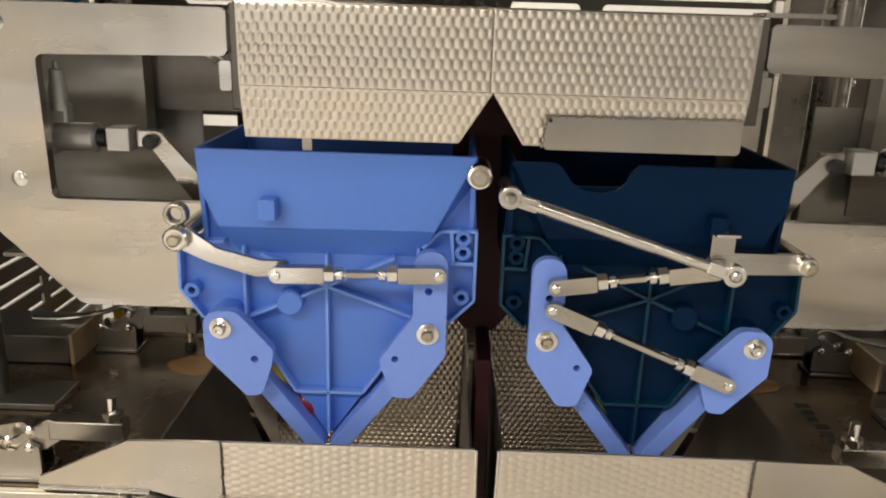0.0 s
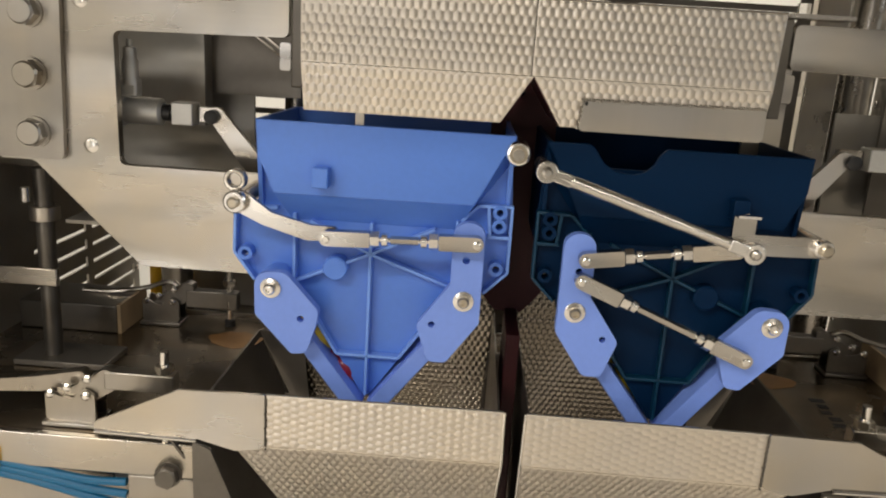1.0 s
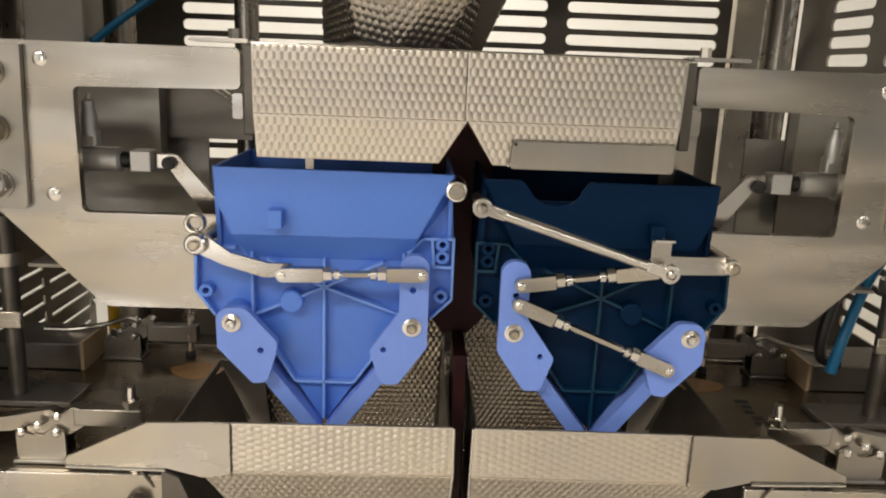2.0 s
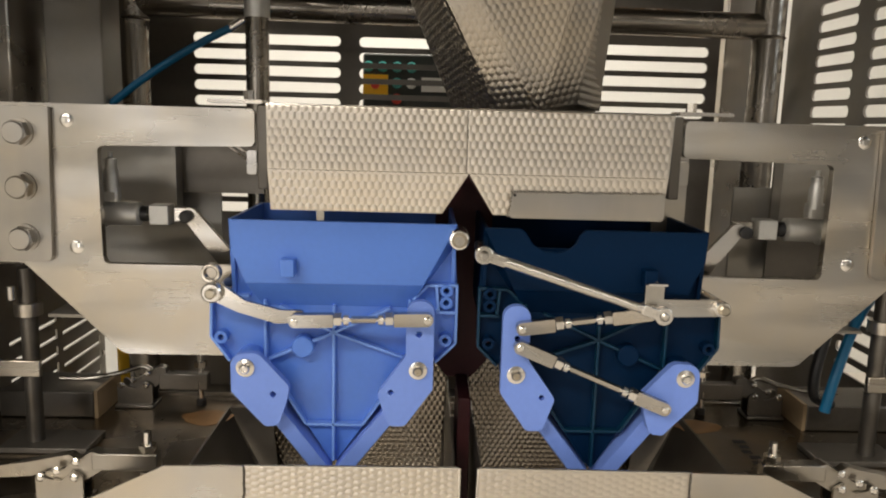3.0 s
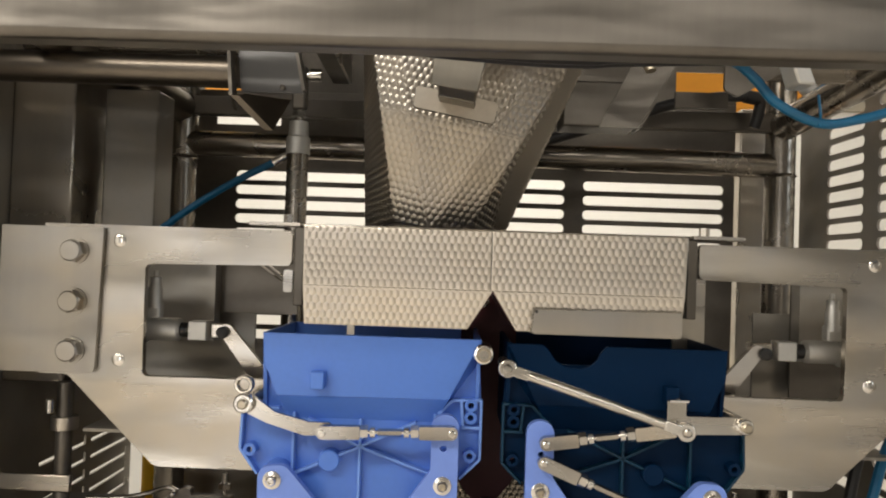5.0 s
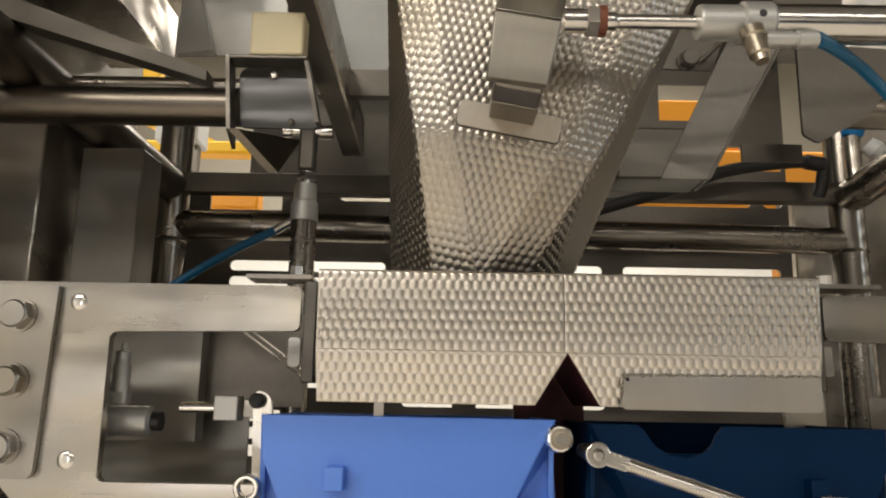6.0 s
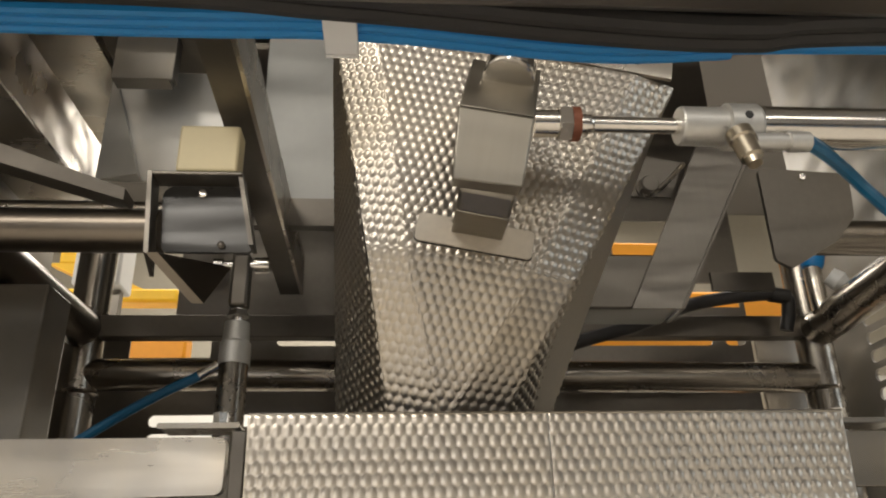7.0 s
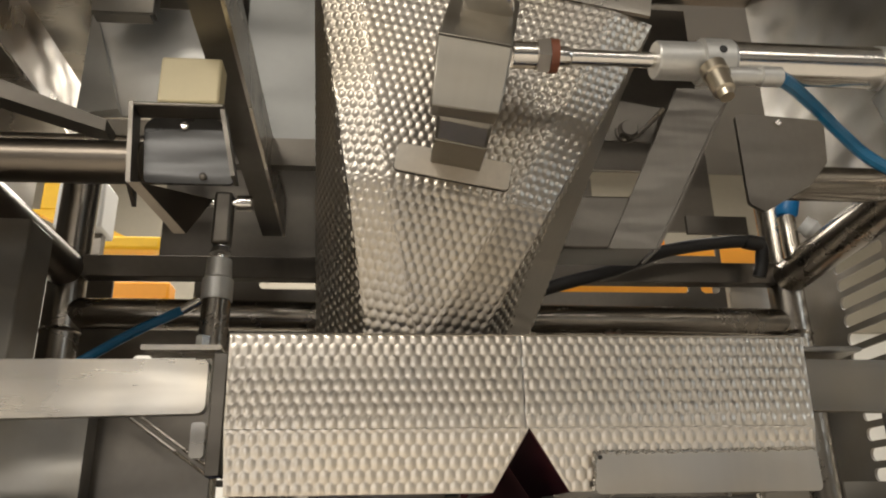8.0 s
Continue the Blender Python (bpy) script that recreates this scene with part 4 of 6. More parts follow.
def hopper(left):
    f = (lambda x: x) if left else mir
    dz = 0.0 if left else -0.002
    mat = BLUE if left else NAVY
    h = thing("weigh_hopper", "bright blue plastic weigh hopper with ribbed front" if left else "navy blue plastic weigh hopper with notched rim",
              "hopper", (f(-0.021), 0.62, 1.07), "weigh hoppers")
    TH["hopper_l" if left else "hopper_r"] = h
    P = lambda pts: [(f(x), z + dz) for x, z in pts]  # noqa: E731
    yb = 0.567
    # ribbed front plate
    outline = [(-0.1035, 1.262), (0.0765, 1.262), (0.0785, 1.229), (0.0785, 1.180), (0.062, 1.1635), (0.0425, 1.1600), (0.0040, 1.1065), (-0.0190, 1.0735), (-0.0240, 1.0735),
               (-0.0445, 1.1065), (-0.0785, 1.1600), (-0.1055, 1.1615), (-0.1205, 1.182), (-0.1195, 1.2145), (-0.1045, 1.220)]
    bosses = ((-0.112, 1.182), (0.070, 1.183), (0.070, 1.2245), (0.070, 1.2145))
    part("front_plate", plate(P(rounded(outline, 0.003)), yb, yb + 0.003, [P(circle(bx, bz, 0.0026, 12)) for bx, bz in bosses]), mat, h)
    # protruding bin face with a slope below it
    yf = 0.5525
    face = [(-0.1025, 1.2795), (-0.1015, 1.256), (-0.0895, 1.2285), (0.0515, 1.2295), (0.077, 1.2795)]
    if not left:
        # rounded notch in the rim of the navy hopper
        c0, c1, cz = 0.0015, 0.0445, 1.2605
        face = [(-0.1025, 1.2795), (-0.1015, 1.256), (-0.0895, 1.2285), (0.0515, 1.2295), (0.077, 1.2795), (c1 + 0.004, 1.2795)] + \
               [(c1, 1.2765), (c1 - 0.007, 1.2665), (c1 - 0.016, 1.2615), (c0 + 0.016, 1.2605), (c0 + 0.008, 1.263), (c0 + 0.002, 1.2685), (c0, 1.274), (c0 - 0.005, 1.2795)]
    part("bin_face", plate(P(face), yf, yf + 0.003), mat, h, bevel=0.0007)
    q = lambda x, y, z: (f(x), y, z + dz)  # noqa: E731
    part("bin_slope", hexa([q(-0.0895, yf, 1.2285), q(0.0515, yf, 1.2295), q(0.0400, yb - 0.0005, 1.2085), q(-0.0800, yb - 0.0005, 1.2085)],
                           [q(-0.0895, yf + 0.004, 1.2285), q(0.0515, yf + 0.004, 1.2295), q(0.0400, yb + 0.002, 1.2085), q(-0.0800, yb + 0.002, 1.2085)]), mat, h)
    part("bin_cheek", hexa([q(0.077, yf, 1.2795), q(0.0515, yf, 1.2295), q(0.0400, yb - 0.0005, 1.2085), q(0.0775, yb - 0.0005, 1.262)],
                           [q(0.0745, yf + 0.003, 1.2795), q(0.0490, yf + 0.003, 1.2295), q(0.0380, yb + 0.002, 1.2085), q(0.0745, yb + 0.002, 1.262)]), mat, h)
    part("bin_cheek", hexa([q(-0.1025, yf, 1.2795), q(-0.0895, yf, 1.2285), q(-0.0800, yb - 0.0005, 1.2085), q(-0.1035, yb - 0.0005, 1.262)],
                           [q(-0.1000, yf + 0.003, 1.2795), q(-0.0870, yf + 0.003, 1.2285), q(-0.0780, yb + 0.002, 1.2085), q(-0.1005, yb + 0.002, 1.262)]), mat, h)
    # walls behind
    for x0, x1 in ((-0.1035, -0.086), (0.0765, 0.043)):
        s = 0.003 if x0 < 0 else -0.003
        part("side_wall", hexa([q(x0, yf + 0.003, 1.2795), q(x0 + s, yf + 0.003, 1.2795), q(x0 + s, yf + 0.015, 1.20), q(x0, yf + 0.015, 1.20)],
                               [q(x0, 0.672, 1.2795), q(x0 + s, 0.672, 1.2795), q(x0 + s, 0.672, 1.20), q(x0, 0.672, 1.20)]), mat, h)
        part("lower_side_wall", hexa([q(x0, yb + 0.004, 1.1995), q(x0 + s, yb + 0.004, 1.1995), q(x1 + s, yb + 0.004, 1.148), q(x1, yb + 0.004, 1.148)],
                                     [q(x0, 0.672, 1.1995), q(x0 + s, 0.672, 1.1995), q(x1 + s, 0.672, 1.148), q(x1, 0.672, 1.148)]), mat, h)
    part("rear_wall", plate(P([(-0.1035, 1.2795), (0.0765, 1.2795), (0.0765, 1.20), (0.0445, 1.151), (-0.0165, 1.0735), (-0.0265, 1.0735), (-0.0885, 1.151), (-0.1035, 1.20)]), 0.672, 0.675), mat, h)
    # ribs
    ribs = [((-0.021, 1.210), (-0.021, 1.076)), ((-0.021, 1.187), (-0.076, 1.1625)), ((-0.021, 1.187), (0.0405, 1.1655)), ((-0.021, 1.187), (-0.0650, 1.2085)), ((-0.021, 1.187), (0.0250, 1.2085)),
            ((-0.0765, 1.2135), (-0.0765, 1.1605)), ((0.0405, 1.216), (0.0405, 1.1625)), ((-0.0765, 1.1605), (-0.0435, 1.108)), ((-0.0435, 1.108), (0.0030, 1.108)), ((0.0030, 1.108), (0.0405, 1.1625)),
            ((-0.1195, 1.2145), (-0.089, 1.2165)), ((0.0785, 1.2285), (0.055, 1.228)), ((0.055, 1.228), (0.043, 1.216)), ((0.062, 1.2275), (0.064, 1.206)), ((0.0785, 1.206), (0.062, 1.206)),
            ((-0.1195, 1.2145), (-0.1205, 1.182)), ((-0.1205, 1.182), (-0.1055, 1.1615)), ((0.0785, 1.229), (0.0785, 1.180)), ((0.0785, 1.180), (0.062, 1.1635))]
    for (ax, az), (bx, bz) in ribs:
        d = Vector((bx - ax, bz - az)).normalized()
        nx, nz = -d.y * 0.0011, d.x * 0.0011
        part("rib", plate(P([(ax + nx, az + nz), (bx + nx, bz + nz), (bx - nx, bz - nz), (ax - nx, az - nz)]), 0.5595, yb), BLUE_LIT if left else NAVY_LIT, h, bevel=0.0004)
    for bx, bz in bosses:
        part("boss", plate(P(circle(bx, bz, 0.0052, 18)), 0.5575, yb, [P(circle(bx, bz, 0.0026, 12))]), mat, h)
    part("round_boss", lathe((f(-0.046), yb, 1.175 + dz), (0, -1, 0), [(0, 0.009), (0.009, 0.009), (0.010, 0.008)], 24), mat, h)
    part("tab", box(*sorted((f(-0.061), f(-0.050))), 0.5415, yf, 1.236 + dz, 1.250 + dz), mat, h, bevel=0.0008)

    # swinging gate arms, each with its gate
    piv_o, piv_i = (f(-0.0885), 1.1625 + dz), (f(0.0485), 1.163 + dz)
    ya = 0.541
    arm_o = part("gate_arm", plate(P(rounded([(-0.1005, 1.1735), (-0.0785, 1.1745), (-0.0540, 1.1475), (-0.0555, 1.137), (-0.0625, 1.1145), (-0.0735, 1.1135), (-0.1000, 1.142)],
                                             [0.010, 0.010, 0.006, 0.004, 0.006, 0.004, 0.004])), ya, ya + 0.008,
                                   [P(circle(-0.067, 1.1405, 0.0026, 12))]), LIGHTBLUE, h, "light blue gate arm", at=(piv_o[0], ya, piv_o[1]), bevel=0.0012)
    arm_i = part("gate_arm", plate(P(rounded([(0.0385, 1.2195), (0.0605, 1.2195), (0.0605, 1.147), (0.0385, 1.1155), (0.0255, 1.1155), (0.0160, 1.1425), (0.0385, 1.1745)],
                                             [0.010, 0.010, 0.006, 0.006, 0.005, 0.006, 0.006])), ya, ya + 0.008,
                                   [P(circle(0.027, 1.144, 0.0024, 12)), P(circle(0.0485, 1.1925, 0.0026, 12))]), LIGHTBLUE, h, "light blue gate arm with raised lever", at=(piv_i[0], ya, piv_i[1]), bevel=0.0012)
    for a, pv in ((arm_o, piv_o), (arm_i, piv_i)):
        part("pivot_sleeve", cyl((pv[0], ya + 0.0085, pv[1]), (pv[0], yb + 0.002, pv[1]), 0.0115), mat, a)
        screw_head(pv[0], ya, pv[1], 0.0042, a, BRASS if a is arm_i else CHROME)
    for a, sg in ((arm_o, 1), (arm_i, -1)):
        g = (lambda x: x) if sg > 0 else (lambda x: -0.042 - x)
        slab = P([(g(-0.083), 1.130), (g(-0.066), 1.128), (g(-0.0225), 1.0715), (g(-0.0235), 1.0665), (g(-0.034), 1.0665)])
        part("gate", plate(slab, 0.553, 0.671), LIGHTBLUE, a, bevel=0.0008)
    TH[("arm_o", left)], TH[("arm_i", left)] = (arm_o, h, piv_o, ya), (arm_i, h, piv_i, ya)
    return h


hopper(True)
hopper(False)


def turnbuckle(name, length, h, at, y, clevis_mat=STEEL):
    """A link rod of given length along +x from at: two flat clevises, nuts and a slim hexagon rod."""
    x, z = at
    ob = part(name, plate(rounded([(x - 0.0045, z - 0.0052), (x + 0.030, z - 0.0052), (x + 0.030, z + 0.0052), (x - 0.0045, z + 0.0052)], [0.005, 0.001, 0.001, 0.005]), y - 0.004, y + 0.004),
              clevis_mat, h, "bright steel link rod", at=(x, y, z), bevel=0.0008)
    e = x + length
    part("far_clevis", plate(rounded([(e + 0.0045, z - 0.0052), (e - 0.026, z - 0.0052), (e - 0.026, z + 0.0052), (e + 0.0045, z + 0.0052)], [0.005, 0.001, 0.001, 0.005]), y - 0.004, y + 0.004), clevis_mat, ob, bevel=0.0008)
    part("rod", cyl((x + 0.03, y, z), (e - 0.026, y, z), 0.0018, n=12), CHROME, ob)
    part("hexagon", cyl((x + 0.044, y, z), (e - 0.040, y, z), 0.0031, n=6), STEEL, ob)
    for nx in (x + 0.0335, e - 0.0295):
        part("lock_nut", cyl((nx - 0.003, y, z), (nx + 0.003, y, z), 0.0058, n=6), CHROME, ob)
    for nx in (x + 0.040, e - 0.036):
        part("collar", cyl((nx - 0.002, y, z), (nx + 0.002, y, z), 0.0046, n=16), CHROME, ob)
    for nx in (x, e):
        part("pin", lathe((nx, y - 0.004, z), (0, -1, 0), [(0, 0.0028), (0.0015, 0.0028), (0.002, 0.002)], 12), CHROME, ob)
    return ob


# left crank: front link, shaft and rear lever turn together
TL, TR = (-0.113, 1.2235), (0.287, 1.2195)
HL, HR = TH["hopper_l"], TH["hopper_r"]
crank_l = part("crank", plate(rounded([(-0.117, 1.2285), (-0.1085, 1.2305), (-0.0885, 1.2165), (-0.0605, 1.2095), (-0.0425, 1.2095), (-0.0425, 1.1995), (-0.0640, 1.1985), (-0.0950, 1.2075), (-0.117, 1.2175)],
                                      [0.005, 0.005, 0.01, 0.01, 0.003, 0.003, 0.01, 0.01, 0.005]), 0.5425, 0.5465), STEEL, HL, "bent steel crank link", at=(TL[0], 0.5425, TL[1]), bevel=0.0007)
part("pivot_boss", lathe((TL[0], 0.5425, TL[1]), (0, -1, 0), [(0, 0.0080), (0.006, 0.0080), (0.007, 0.0068)], 20), CHROME, crank_l)
part("pivot_screw", lathe((TL[0], 0.5355, TL[1]), (0, -1, 0), [(0, 0.0042), (0.003, 0.0042), (0.004, 0.003)], 12), BRASS, crank_l)
part("shaft", cyl((TL[0], 0.548, TL[1]), (TL[0], 0.64, TL[1]), 0.006), STEEL, crank_l)
part("rear_lever", plate(rounded([(-0.1645, 1.2765), (-0.1515, 1.2795), (-0.1045, 1.2255), (-0.1185, 1.2155), (-0.1275, 1.2265)], [0.007, 0.007, 0.006, 0.006, 0.004]), 0.622, 0.628), STEEL, crank_l, bevel=0.0008)
part("lever_pin", lathe((-0.1565, 0.622, 1.2715), (0, -1, 0), [(0, 0.0055), (0.005, 0.0055), (0.006, 0.0035)], 16), BLACK, crank_l)
part("hub_clamp", plate(circle(-0.1165, 1.2365, 0.0078, 20), 0.548, 0.556, [circle(-0.1165, 1.2365, 0.0048, 14)]), STEEL, crank_l, bevel=0.0008)
crank_r = part("crank", plate(rounded([(0.2925, 1.2255), (0.2415, 1.2255), (0.2415, 1.2375), (0.2355, 1.2395), (0.2265, 1.2385), (0.2265, 1.2205), (0.2225, 1.2105), (0.2925, 1.2125)],
                                      [0.005, 0.001, 0.001, 0.001, 0.001, 0.001, 0.003, 0.005]), 0.5405, 0.5445), STEEL, HR, "straight steel crank link with a stop tab", at=(TR[0], 0.5405, TR[1]), bevel=0.0007)
part("pivot_boss", lathe((TR[0], 0.5405, TR[1]), (0, -1, 0), [(0, 0.0065), (0.006, 0.0065), (0.007, 0.0055)], 20), CHROME, crank_r)
part("pivot_screw", lathe((TR[0], 0.5335, TR[1]), (0, -1, 0), [(0, 0.0042), (0.003, 0.0042), (0.004, 0.003)], 12), BRASS, crank_r)
part("shaft", cyl((TR[0], 0.546, TR[1]), (TR[0], 0.64, TR[1]), 0.006), STEEL, crank_r)
part("stop_foot", box(0.2265, 0.2415, 0.533, 0.540, 1.2375, 1.2392), CHROME, crank_r)
part("rear_lever", plate(rounded([(mir(-0.1645), 1.2745), (mir(-0.1515), 1.2775), (mir(-0.1045), 1.2235), (mir(-0.1185), 1.2135), (mir(-0.1275), 1.2245)], [0.007, 0.007, 0.006, 0.006, 0.004]), 0.622, 0.628), STEEL, crank_r, bevel=0.0008)
part("lever_pin", lathe((mir(-0.1605), 0.622, 1.2695), (0, -1, 0), [(0, 0.0055), (0.005, 0.0055), (0.006, 0.0035)], 16), BLACK, crank_r)

rod_l = turnbuckle("link_rod", 0.1030, HL, (-0.048, 1.204), 0.5335)
rod_r1 = turnbuckle("link_rod", 0.1010, HR, (0.229, 1.2155), 0.5335)
rod_r2 = turnbuckle("link_rod", 0.1278, HR, (0.128, 1.1865), 0.5335)


def spring_half(name, length, r, h, at, y):
    x, z = at
    prof, n = [], int(length * 0.78 / 0.0017)
    for i in range(n):
        s = 0.018 + i * 0.0017
        prof += [(s, r * 0.86), (s + 0.0004, r), (s + 0.0012, r)]
    ob = part(name, lathe((x, y, z), (1, 0, 0), [(0.007, r * 0.8), *prof, (0.018 + n * 0.0017, r * 0.86)], 14), CHROME, h, "coil spring on a guide rod", at=(x, y, z))
    part("eye", plate(circle(x, z, 0.0072, 20), y - 0.0035, y + 0.0035, [circle(x, z, 0.0030, 12)]), CHROME, ob, bevel=0.0008)
    part("neck", box(x + 0.005, x + 0.018, y - 0.0035, y + 0.0035, z - 0.0042, z + 0.0042), CHROME, ob, bevel=0.001)
    part("eye_bolt", lathe((x, y - 0.0036, z), (0, -1, 0), [(0, 0.0034), (0.002, 0.0034), (0.003, 0.002)], 12), STEEL, ob)
    return ob


S0, S1 = (0.0965, 1.2610), (0.2365, 1.2165)
spr_a = spring_half("tension_spring", 0.100, 0.0044, HR, S0, 0.5235)
spr_b = spring_half("spring_lower_end", 0.100, 0.0039, HR, S1, 0.5235)
part("spring_post", cyl((S0[0], 0.528, S0[1]), (S0[0], 0.566, S0[1]), 0.005), STEEL, HR)
part("hanger_boss", lathe((0.0785, 0.575, 1.2685), (0, -1, 0), [(0, 0.0085), (0.030, 0.0085), (0.032, 0.0075), (0.0325, 0.0045), (0.036, 0.004)], 24), CHROME, HL, "bright round hanger boss")
part("hanger_washer", lathe((0.0785, 0.5425, 1.2685), (0, -1, 0), [(0, 0.0062), (0.001, 0.0062)], 20), BRASS, HL)


# small air cylinders behind the windows, whose rods push the cranks
def pusher(left):
    f = (lambda x: x) if left else mir
    sx = 1 if left else -1
    t = thing("push_cylinder", "small grey air cylinder with a needle valve", "cylinder", (f(-0.23), 0.63, 1.255), "push cylinders")
    part("barrel", lathe((f(-0.262), 0.63, 1.272), (sx, 0, 0), [(0, 0.013), (0.032, 0.013), (0.034, 0.0105), (0.062, 0.0105), (0.064, 0.008)]), CAST, t)
    part("nose", cyl((f(-0.199), 0.63, 1.272), (f(-0.192), 0.63, 1.272), 0.0068), BLACK, t)
    part("valve_body", box(*sorted((f(-0.230), f(-0.214))), 0.617, 0.629, 1.283, 1.297), CAST, t, bevel=0.002)
    part("needle_valve", lathe((f(-0.2200), 0.621, 1.292), (0, 0, 1), [(0, 0.0062), (0.018, 0.0062), (0.020, 0.005), (0.028, 0.005), (0.029, 0.002), (0.034, 0.002)], 16), CAST, t)
    r = part("piston_rod", cyl((f(-0.215), 0.63, 1.272), (f(-0.178), 0.63, 1.272), 0.0038), CHROME, t, at=(f(-0.19), 0.63, 1.272))
    part("rod_block", box(*sorted((f(-0.1885), f(-0.1715))), 0.619, 0.637, 1.2635, 1.281), CAST, r, "square grey rod end", bevel=0.001)
    part("rod_tongue", box(*sorted((f(-0.171), f(-0.152))), 0.629, 0.636, 1.2655, 1.2785), STEEL, r, bevel=0.001)
    TH[("pusher", left)] = (r, t)


pusher(True)
pusher(False)

# ---- diverter chute ----
PV = Vector((0.0865, 0.60, 1.674))
chute = thing("diverter_chute", "swinging dimpled stainless chute with a welded patch", "chute", PV)


def CH(x, y, z):
    return (PV.x + x, y, PV.z + z)


yB, yM, yT = 0.582, 0.557, 0.549
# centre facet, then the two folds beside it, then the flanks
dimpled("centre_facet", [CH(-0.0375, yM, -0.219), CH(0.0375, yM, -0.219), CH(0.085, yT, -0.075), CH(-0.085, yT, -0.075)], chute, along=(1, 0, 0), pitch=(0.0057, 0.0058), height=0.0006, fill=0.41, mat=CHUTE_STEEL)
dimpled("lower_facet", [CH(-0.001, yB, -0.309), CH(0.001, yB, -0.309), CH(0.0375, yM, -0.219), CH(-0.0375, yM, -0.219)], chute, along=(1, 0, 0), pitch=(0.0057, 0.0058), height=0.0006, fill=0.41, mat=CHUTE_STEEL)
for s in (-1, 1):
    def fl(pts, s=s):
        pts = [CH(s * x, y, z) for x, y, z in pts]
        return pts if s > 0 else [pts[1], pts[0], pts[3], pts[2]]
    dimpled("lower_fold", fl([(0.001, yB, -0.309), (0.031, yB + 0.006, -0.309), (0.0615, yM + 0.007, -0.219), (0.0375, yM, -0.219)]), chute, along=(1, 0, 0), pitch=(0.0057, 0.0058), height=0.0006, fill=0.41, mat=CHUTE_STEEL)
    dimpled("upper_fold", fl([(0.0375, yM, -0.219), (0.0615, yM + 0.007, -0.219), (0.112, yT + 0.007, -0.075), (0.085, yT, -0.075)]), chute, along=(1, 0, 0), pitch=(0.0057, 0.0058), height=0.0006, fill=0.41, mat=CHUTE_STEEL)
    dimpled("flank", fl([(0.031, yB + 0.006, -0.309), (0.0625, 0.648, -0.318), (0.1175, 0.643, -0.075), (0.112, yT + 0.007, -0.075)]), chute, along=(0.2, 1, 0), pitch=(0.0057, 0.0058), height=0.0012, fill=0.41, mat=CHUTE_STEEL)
part("rear_sheet", hexa([CH(-0.0625, 0.649, -0.318), CH(0.0625, 0.649, -0.318), CH(0.1175, 0.644, -0.075), CH(-0.1175, 0.644, -0.075)],
                        [CH(-0.0625, 0.651, -0.318), CH(0.0625, 0.651, -0.318), CH(0.1175, 0.646, -0.075), CH(-0.1175, 0.646, -0.075)]), STEEL, chute)
part("top_flange", hexa([CH(-0.085, yT - 0.001, -0.0745), CH(0.108, yT - 0.001, -0.0745), CH(0.108, yT - 0.001, -0.048), CH(-0.085, yT - 0.001, -0.048)],
                        [CH(-0.085, yT + 0.002, -0.0745), CH(0.108, yT + 0.002, -0.0745), CH(0.108, yT + 0.002, -0.048), CH(-0.085, yT + 0.002, -0.048)]), STEEL, chute, "plain beige-lit flange strip")
patch = rounded([(-0.0345, -0.2135), (0.0345, -0.2135), (0.0345, -0.1955), (0.0165, -0.1955), (0.0165, -0.1985), (-0.0145, -0.1985), (-0.0145, -0.1955), (-0.0345, -0.1955)], [0.003, 0.003, 0.003, 0, 0, 0, 0, 0.003])
part("patch", plate([(PV.x + x, PV.z + z) for x, z in patch], yM - 0.0022, yM + 0.0006), PATCH, chute, "smooth pale steel patch", bevel=0.0005)
part("patch_weld", tube([(PV.x + x, yM - 0.0004, PV.z + z) for x, z in (*patch, patch[0])], 0.0007, 6, steps=1), MARK, chute)
# lever arm from the patch up to the drive block
part("lever_foot", hexa([CH(-0.0140, 0.522, -0.2075), CH(0.0160, 0.522, -0.2075), CH(0.0160, yM + 0.001, -0.2045), CH(-0.0140, yM + 0.001, -0.2045)],
                        [CH(-0.0140, 0.522, -0.2025), CH(0.0160, 0.522, -0.2025), CH(0.0160, yM + 0.001, -0.1995), CH(-0.0140, yM + 0.001, -0.1995)]), DRIVE, chute, bevel=0.0008)
part("lever_bend", hexa([CH(-0.0140, 0.508, -0.2010), CH(0.0160, 0.508, -0.2010), CH(0.0160, 0.5225, -0.2075), CH(-0.0140, 0.5225, -0.2075)],
                        [CH(-0.0140, 0.508, -0.1900), CH(0.0160, 0.508, -0.1900), CH(0.0160, 0.5245, -0.1980), CH(-0.0140, 0.5245, -0.1980)]), DRIVE, chute, bevel=0.002)
part("drive_block", hexa([CH(-0.0220, 0.4840, -0.1665), CH(0.0182, 0.4840, -0.1655), CH(0.0172, 0.4855, -0.2065), CH(-0.0185, 0.4855, -0.2085)],
                         [CH(-0.0220, 0.5180, -0.1500), CH(0.0182, 0.5180, -0.1500), CH(0.0172, 0.5100, -0.1985), CH(-0.0185, 0.5100, -0.2000)]), DRIVE, chute, "square brushed drive block", bevel=0.0012)
part("block_top", hexa([CH(-0.0218, 0.4850, -0.1655), CH(0.0180, 0.4850, -0.1645), CH(0.0180, 0.5180, -0.1495), CH(-0.0218, 0.5180, -0.1495)],
                       [CH(-0.0190, 0.5000, -0.1230), CH(0.0195, 0.5000, -0.1225), CH(0.0195, 0.5240, -0.1200), CH(-0.0190, 0.5240, -0.1200)]), DRIVE, chute, bevel=0.001)
part("knob", lathe(CH(0.0020, 0.491, -0.1395), (0, 0.22, 1), [(0, 0.010), (0.001, 0.0135), (0.002, 0.0142), (0.010, 0.0142), (0.0115, 0.013), (0.022, 0.013), (0.024, 0.006)]), CHROME, chute)

